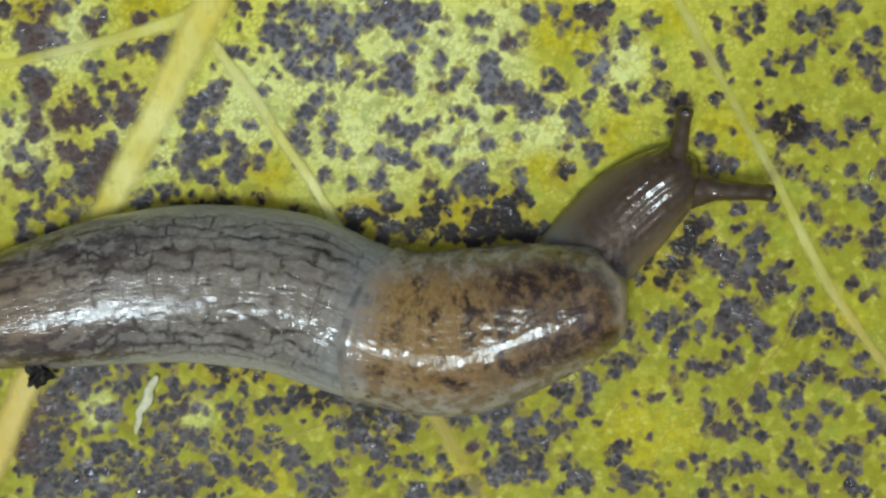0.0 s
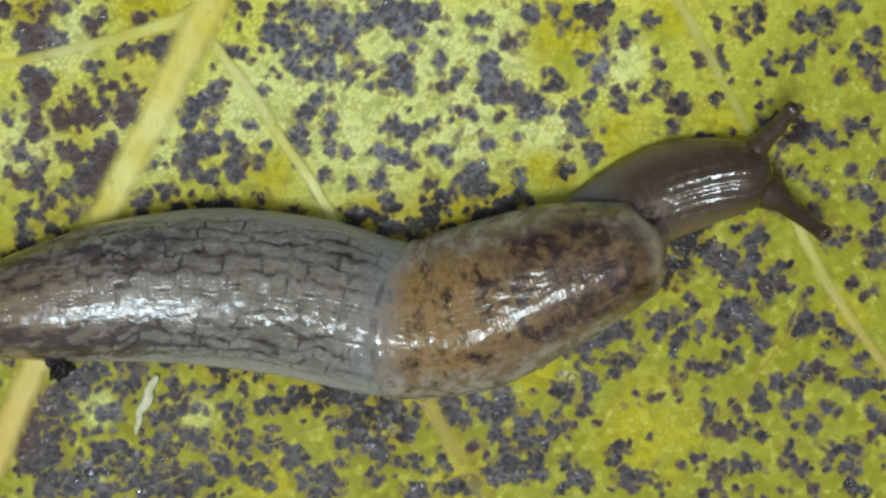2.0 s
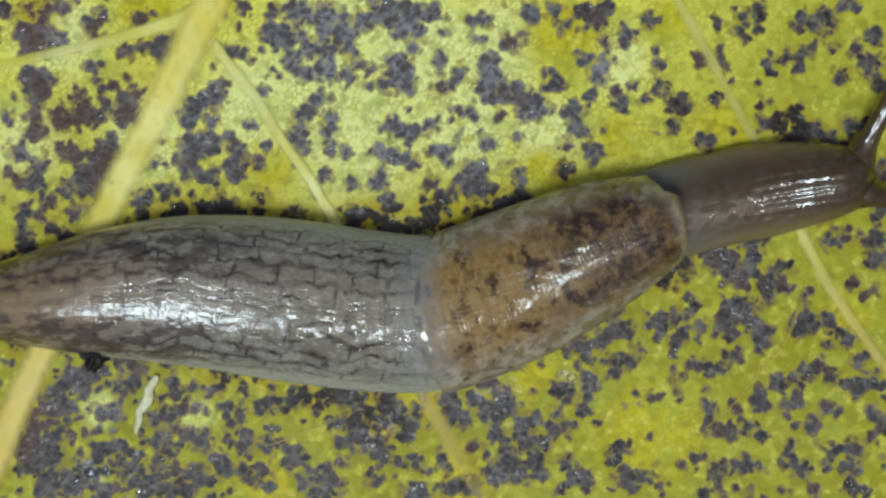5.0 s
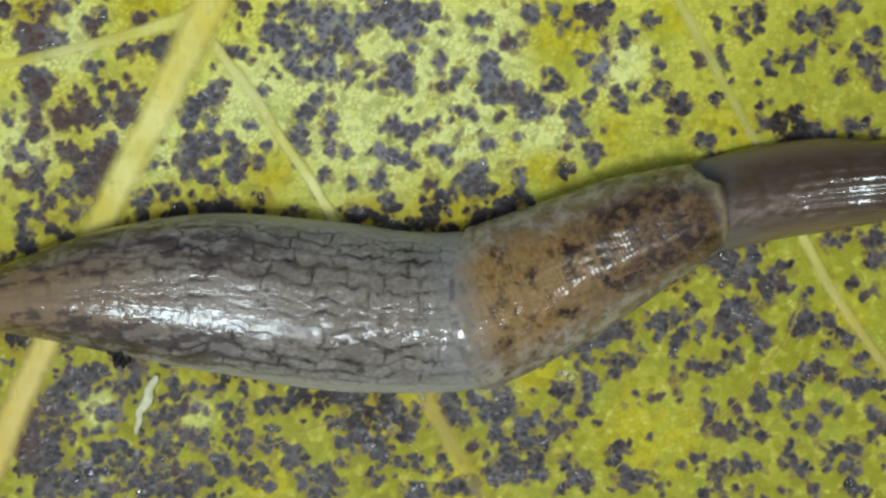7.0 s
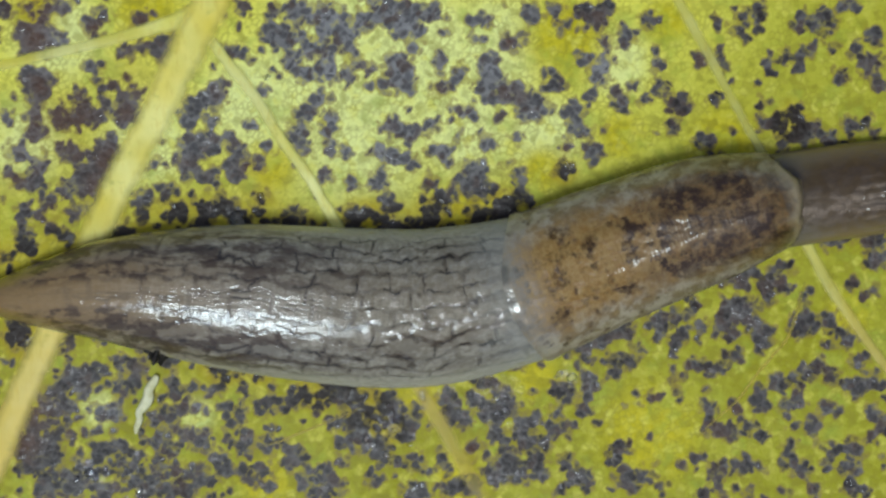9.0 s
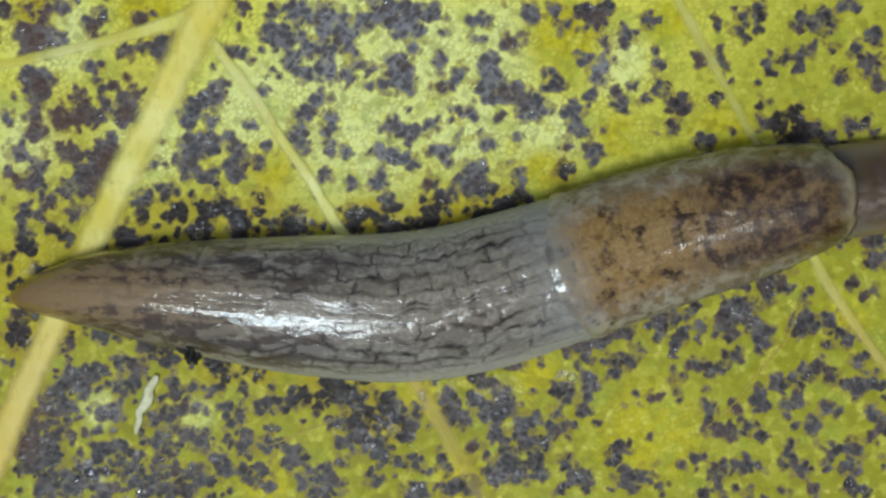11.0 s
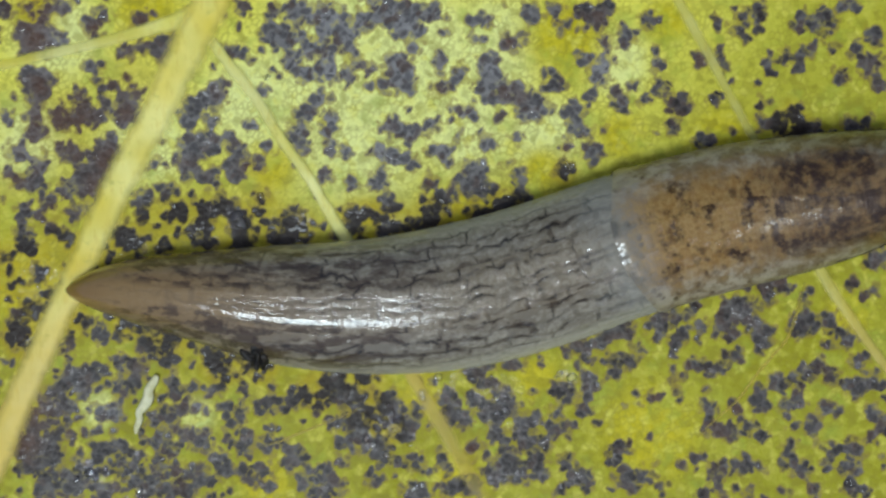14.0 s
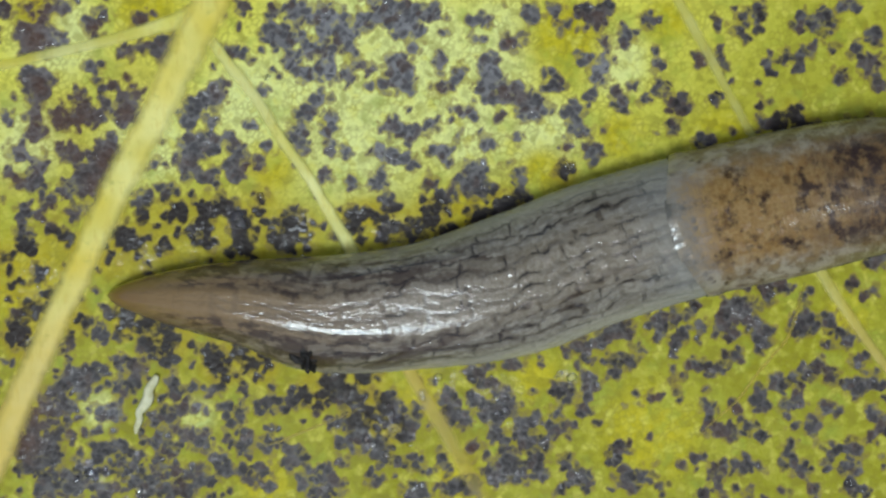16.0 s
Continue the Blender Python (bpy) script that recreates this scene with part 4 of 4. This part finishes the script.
def slab(name, material, s0, s1, half_of, rise_of, lean_of, lo, hi, tuck):
    """A closed piece of the animal between s0 and s1 (plan steps along it) and the angles lo and hi, in its own space: x along, y across.
    Its hind edge lies a little proud of the piece behind. The skin's normals are those of the whole animal."""
    nl, na = 4, max(8, int((hi - lo) / radians(11)))
    mid = (s0 + s1) / 2
    verts, norms, skin, faces = [], [], [], []

    def place(s, phi, out):
        w, h = half_of(s), rise_of(s)
        y, z = ring(w, h, phi)
        k = out * (1 - (s - s0) / (s1 - s0)) - tuck * (s - s0) / (s1 - s0)
        if hi - lo < 6:                        # a half dips under its twin beyond the middle of the back
            u = max(0.0, abs(phi - math.pi / 2) - radians(9)) / radians(19) if (phi > math.pi / 2) == (lo < 0) else 0.0
            k -= 0.075 * u * u * (3 - 2 * u)
        frill = 0.0
        if name == "mantle_segment":           # the front rim is uneven
            g = min(1.0, max(0.0, (s - 1370) / 90)) ** 1.5
            frill = g * (3.2 * math.sin(5.3 * phi + 0.8) + 1.4 * math.sin(11.0 * phi) + 1.5 * math.sin(19.0 * phi + 2))
        return Vector(((s - mid + frill + lean_of(s) * (y / w) ** 2) * PX, y * (1 + k) * PX, max(z * (1 + k), 0) * PX)), y, w, h

    for i in range(nl + 1):
        s = s0 + (s1 - s0) * i / nl
        for j in range(na + 1):
            phi = lo + (hi - lo) * j / na
            p, y, w, h = place(s, phi, tuck)
            e = 2.0
            a = place(s + e, phi, 0)[0] - place(s - e, phi, 0)[0]
            b = place(s, phi + 0.02, 0)[0] - place(s, phi - 0.02, 0)[0]
            # the taper of the whole animal, without the tuck of this piece
            wa, ha = half_of(s + e), rise_of(s + e)
            wb, hb = half_of(s - e), rise_of(s - e)
            ya, za = ring(wa, ha, phi)
            yb, zb = ring(wb, hb, phi)
            a = Vector((2 * e, ya - yb, za - zb))
            n = a.cross(b).normalized()
            x = abs(phi - math.pi / 2) / radians(24)
            if x < 1 and hi - lo < 6:          # the two halves meet smoothly along the back
                flat = 0.2 + 0.8 * x * x * (3 - 2 * x)
                n = Vector((n.x, n.y * flat, n.z)).normalized()
            if n.dot(Vector((0, math.cos(phi), math.sin(phi)))) < 0:
                n = -n
            verts.append(p)
            norms.append(n)
            arc = w * (math.pi / 2 - phi) * 0.85
            skin.append(((s + lean_of(s) * (y / w) ** 2) * PX * 1000, arc * PX * 1000, h * PX * 1000 * 0.3))
    m = na + 1
    for i in range(nl):
        for j in range(na):
            a = i * m + j
            faces.append((a, a + 1, a + m + 1, a + m))
    rim = [i * m for i in range(nl + 1)] + [nl * m + j for j in range(1, m)] + [i * m + na for i in range(nl - 1, -1, -1)] + [j for j in range(na - 1, 0, -1)]
    centre = Vector((0, 0, 0.3 * rise_of(mid) * PX))
    base = len(verts)
    for r in rim:
        verts.append(verts[r].copy())
        norms.append(Vector((-1 if r < m else 1 if r >= nl * m else 0, 0, 0 if r < m or r >= nl * m else -1)))
        skin.append(skin[r])
    verts.append(centre)
    norms.append(Vector((0, 0, -1)))
    skin.append(skin[0])
    for k in range(len(rim)):
        faces.append((base + (k + 1) % len(rim), base + k, len(verts) - 1))
    me = mesh_of(name, verts, faces, material)
    me.attributes.new("skin", "FLOAT_VECTOR", "POINT").data.foreach_set("vector", np.array(skin, np.float32).ravel())
    me.normals_split_custom_set_from_vertices(norms)
    return me


slug = tagged(new("slug"), "wet grey-brown slug with an ochre mantle crawling on the leaf", "slug")
MOVES = []                       # (object, rows) to be keyed in motions()


def chain(name, label, line, material, cuts, half_of, rise_of, lean_of, overlap, split, tuck, usual):
    """Cuts one stretch of the animal into closed slices (in two halves where it swells and narrows) and works out their way."""
    made = []
    for i in range(len(cuts) - 1):
        s0, s1 = cuts[i] - 0.6, cuts[i + 1] + overlap(cuts[i])
        sides = ((-90, 118, 1), (62, 270, -1)) if split else ((-90, 270, 0),)
        for lo, hi, sign in sides:
            me = slab(name, material, s0, s1, half_of, rise_of, lean_of, radians(lo), radians(hi), tuck)
            made.append((part(name, me, slug, label), (s0 + s1) / 2, sign, []))
    mids = np.array([m[1] for m in made])
    for t in TIMES:
        x, y, turn, w = line_at(line, t, mids)
        for k, (ob, s, sign, rows) in enumerate(made):
            swell = sign * (w[k] - usual(s)) * PX * 0.985
            q = at(x[k], y[k], 0.0022)
            m = Matrix.Translation((q.x, q.y, 0)) @ Matrix.Rotation(turn[k], 4, "Z") @ Matrix.Translation((0, swell, 0))
            rows.append((t, m))
    MOVES.extend((ob, rows) for ob, _, _, rows in made)
    return [m[0] for m in made]


def mean_half(line):
    """Half widths of a body line, averaged over the time in which it is in view."""
    ss = np.arange(line[0][0] - 20, line[-1][0] + 21, 4.0)
    w = np.mean([line_at(line, t, ss)[3] for t in (0, 4, 8, 12, 15)], axis=0)
    return lambda s: float(np.interp(s, ss, w))


body_half = mean_half(BODY_LINE)


def tail_half(s):
    """Rounds the tail to its tip, and draws the body in under the mantle."""
    w = body_half(s) * 0.985
    if s < 100:
        w = body_half(100) * 0.985 * (max(s + 1.5, 0.5) / 101.5) ** 0.62
    return w * (1 - 0.05 * min(1.0, max(0.0, (s - 965) / 30)))


def body_rise(s):
    """The keeled tail rises fast from its tip."""
    return 142 * (1 - math.exp(-(max(s + 2, 0.5) / 90) ** 0.55)) * (1 - 0.05 * min(1.0, max(0.0, (s - 965) / 30)))


def hood(s):
    """Rounds the mantle's front rim and thins its hind edge."""
    return math.sqrt(1 - 0.55 * min(1.0, max(0.0, (s - 1447) / 23)) ** 2.2) * (1 + 0.022 * math.exp(-((s - 960) / 14) ** 2))


def mantle_half(s):
    return max(body_half(min(s, 1455)), 70) * hood(s)


def mantle_rise(s):
    return float(pchip([900, 945, 1130, 1190, 1320, 1395, 1455, 1500], [138, 140, 143, 147, 158, 161, 140, 112], s)) * hood(s)


def mantle_lean(s):
    return float(np.interp(s, [945, 1100, 1300, 1400, 1466], [44, 20, 0, -12, -24]))


def neck_half(s):
    w = float(pchip([-95, -70, 150, 240, 290, 315, 345, 370], [84, 84, 84, 74, 64, 56, 38, 20], s))
    return w * math.sqrt(max(0.08, 1 - max(0.0, (s - 320) / 34) ** 2))


def neck_rise(s):
    """The neck lifts a little towards the head."""
    return float(pchip([-90, 100, 200, 290, 325, 345, 362], [52, 62, 72, 87, 76, 52, 20], s))


body_cuts = list(np.linspace(0, 130, 14)) + list(np.linspace(130, 1010, 78))[1:]
chain("body_segment", "grey-beige skin with dark net-like grooves", BODY_LINE, BODY, body_cuts, tail_half, body_rise,
      lambda s: float(np.interp(s, [300, 900], [0, 16])), lambda s: float(np.interp(s, [120, 500], [4, 9])), True, 0.0016, body_half)
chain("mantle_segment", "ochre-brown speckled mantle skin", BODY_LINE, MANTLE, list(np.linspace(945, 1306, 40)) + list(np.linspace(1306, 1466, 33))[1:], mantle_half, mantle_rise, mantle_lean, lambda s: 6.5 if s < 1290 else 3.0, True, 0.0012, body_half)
chain("neck_segment", "smooth dark brown translucent neck", NECK_LINE, NECK, list(np.linspace(-70, 352, 66)), neck_half,
      neck_rise, lambda s: 0.0, lambda s: 5.5, False, 0.0012, body_half)


def tentacle_mesh(length, back):
    """A tapered stalk along x with a rounded knob at its end, widening into the head at its root."""
    verts, faces, skin, n, m = [], [], [], 34, 16
    for i in range(n + 1):
        u = i / n
        x = -back + (length + back) * u
        r = float(pchip([-0.45, -0.2, 0.0, 0.2, 0.45, 0.8, 0.88, 0.95, 0.985, 1.0], [44, 40, 30, 20, 16.5, 14, 15.5, 15, 10, 3], x / length)) * PX
        for j in range(m):
            a = 2 * math.pi * j / m
            verts.append((x, r * math.cos(a), r * math.sin(a)))
            skin.append((x * 1000 + 6.5, (math.pi / 2 - a) * 0.4, 0.5))
    for i in range(n):
        for j in range(m):
            a, b = i * m + j, i * m + (j + 1) % m
            faces.append((a, b, b + m, a + m))
    faces += [tuple(range(m))[::-1], tuple(range(n * m, n * m + m))]
    me = mesh_of("tentacle", verts, faces, NECK)
    me.attributes.new("skin", "FLOAT_VECTOR", "POINT").data.foreach_set("vector", np.array(skin, np.float32).ravel())
    return me


def ball_mesh(name, radius, material, squash=1.0, rough=0.0, seed=0, levels=2):
    bm = bmesh.new()
    bmesh.ops.create_icosphere(bm, subdivisions=levels, radius=radius)
    for v in bm.verts:
        k = 1 + rough * noise.noise(v.co / radius * 1.6 + Vector((seed, 0, 0))) + 0.4 * rough * noise.noise(v.co / radius * 4 + Vector((seed, 3, 0)))
        v.co *= k
        v.co.z *= squash
    me = bpy.data.meshes.new(name)
    bm.to_mesh(me)
    bm.free()
    me.materials.append(material)
    me.shade_smooth()
    return me


def tentacles():
    length = 130 * PX
    for rows_in in (UPPER_TENTACLE, LOWER_TENTACLE):
        ob = part("tentacle", tentacle_mesh(length, 48 * PX), slug, "slim dark brown eye stalk with a rounded tip")
        eye = part("eye", ball_mesh("eye", 7.5 * PX, EYE_BLACK), ob, "tiny black eye")
        eye.location = (length * 0.955, 0, 6.5 * PX)
        rows = []
        ts = [r[0] for r in rows_in]
        for t in TIMES:
            rx, ry, tx, ty = (float(spline(ts, [r[k] for r in rows_in], t)) for k in (1, 2, 3, 4))
            a, b = at(rx, ry, 0.00095), at(tx, ty, 0.0018)
            flat = math.hypot(b.x - a.x, b.y - a.y)
            up = math.acos(min(0.985, max(flat / length, math.cos(radians(34)))))
            drawn = max(0.0, length * math.cos(up) - flat) / flat      # the part that is drawn into the head
            a = Vector((a.x - (b.x - a.x) * drawn, a.y - (b.y - a.y) * drawn, a.z))
            rows.append((t, Matrix.Translation(a) @ Matrix.Rotation(math.atan2(b.y - a.y, b.x - a.x), 4, "Z") @ Matrix.Rotation(-up, 4, "Y")))
        MOVES.append((ob, rows))


tentacles()

# ---- small things ----
crumb = tagged(new("soil_crumb", ball_mesh("soil_crumb", 20 * PX, CRUMB, 0.9, 1.0, 3, 4)), "small black crumb of soil stuck to the flank of the slug", "soil crumb")
crumb_ts = [r[0] for r in CRUMB_ROWS]
MOVES.append((crumb, [(t, Matrix.Translation(at(float(spline(crumb_ts, [r[1] for r in CRUMB_ROWS], t)), float(spline(crumb_ts, [r[2] - 2 for r in CRUMB_ROWS], t)), float(np.interp(t, [0, 9, 12.5, 14.5, 16], [0.0014, 0.0014, 0.0018, 0.0020, 0.0022])))) @ Matrix.Rotation(0.04 * t, 4, "Z")) for t in TIMES]))


def fibre_mesh(rows):
    """A flattened, slightly bent sliver along x, y, width rows."""
    verts, faces, m = [], [], 8
    u = np.arange(len(rows), dtype=float)
    uu = np.linspace(0, len(rows) - 1, 24)
    x, y, w = (spline(u, [r[k] for r in rows], uu) for k in range(3))
    tx, ty = np.gradient(x), np.gradient(y)
    ln = np.hypot(tx, ty)
    for i in range(len(uu)):
        for j in range(m):
            a = 2 * math.pi * j / m
            c = math.cos(a) * w[i] / 2
            q = at(x[i] - ty[i] / ln[i] * c, y[i] + tx[i] / ln[i] * c)
            verts.append((q.x, q.y, (math.sin(a) * 0.24 * w[i] + 3) * PX))
    for i in range(len(uu) - 1):
        for j in range(m):
            a, b = i * m + j, i * m + (j + 1) % m
            faces.append((a, b, b + m, a + m))
    faces += [tuple(range(m))[::-1], tuple(range(len(verts) - m, len(verts)))]
    return mesh_of("plant_fibre", verts, faces, FIBRE)


tagged(new("plant_fibre", fibre_mesh([(278, 664, 8), (274, 674, 15), (264, 690, 17), (263, 704, 20), (256, 718, 19), (247, 730, 14), (248, 742, 12), (243, 756, 11), (241, 768, 5)])), "pale yellow sliver of plant fibre lying on the leaf", "plant fibre")

droplet_mesh = ball_mesh("droplet", 1.0, WATER, 0.2)
DROPS = [(160, 838, 7), (187, 831, 4), (246, 868, 5), (170, 848, 4), (648, 778, 5), (660, 788, 5), (684, 806, 5), (702, 742, 5), (700, 762, 4), (747, 697, 5), (748, 706, 4), (776, 668, 5),
                   (1012, 294, 5), (1004, 292, 4), (1544, 312, 6), (1407, 310, 4), (1463, 300, 4), (1320, 286, 3), (990, 662, 4), (1545, 306, 4), (895, 726, 5), (880, 732, 4), (418, 384, 8), (425, 394, 7), (472, 137, 4), (461, 346, 4), (1268, 300, 6), (1012, 668, 6)]
drop_rnd = random.Random(11)
for wx, wy, wr in WET:
    for _ in range(2):
        DROPS.append((wx + drop_rnd.gauss(0, wr * 0.4), wy + drop_rnd.gauss(0, wr * 0.4), drop_rnd.uniform(2, 3.2)))
for dx, dy, dr in DROPS:
    drop = tagged(new("droplet", droplet_mesh), "tiny clear droplet of slime on the leaf", "droplet", "droplets on the leaf")
    drop.matrix_world = Matrix.Translation(at(dx, dy)) @ Matrix.Rotation(dx, 4, "Z") @ Matrix.Diagonal((dr * 1.6 * PX, dr * 1.25 * PX, dr * 1.15 * PX, 1))


def motions():
    for ob, rows in MOVES:
        walk(ob, rows)


motions()
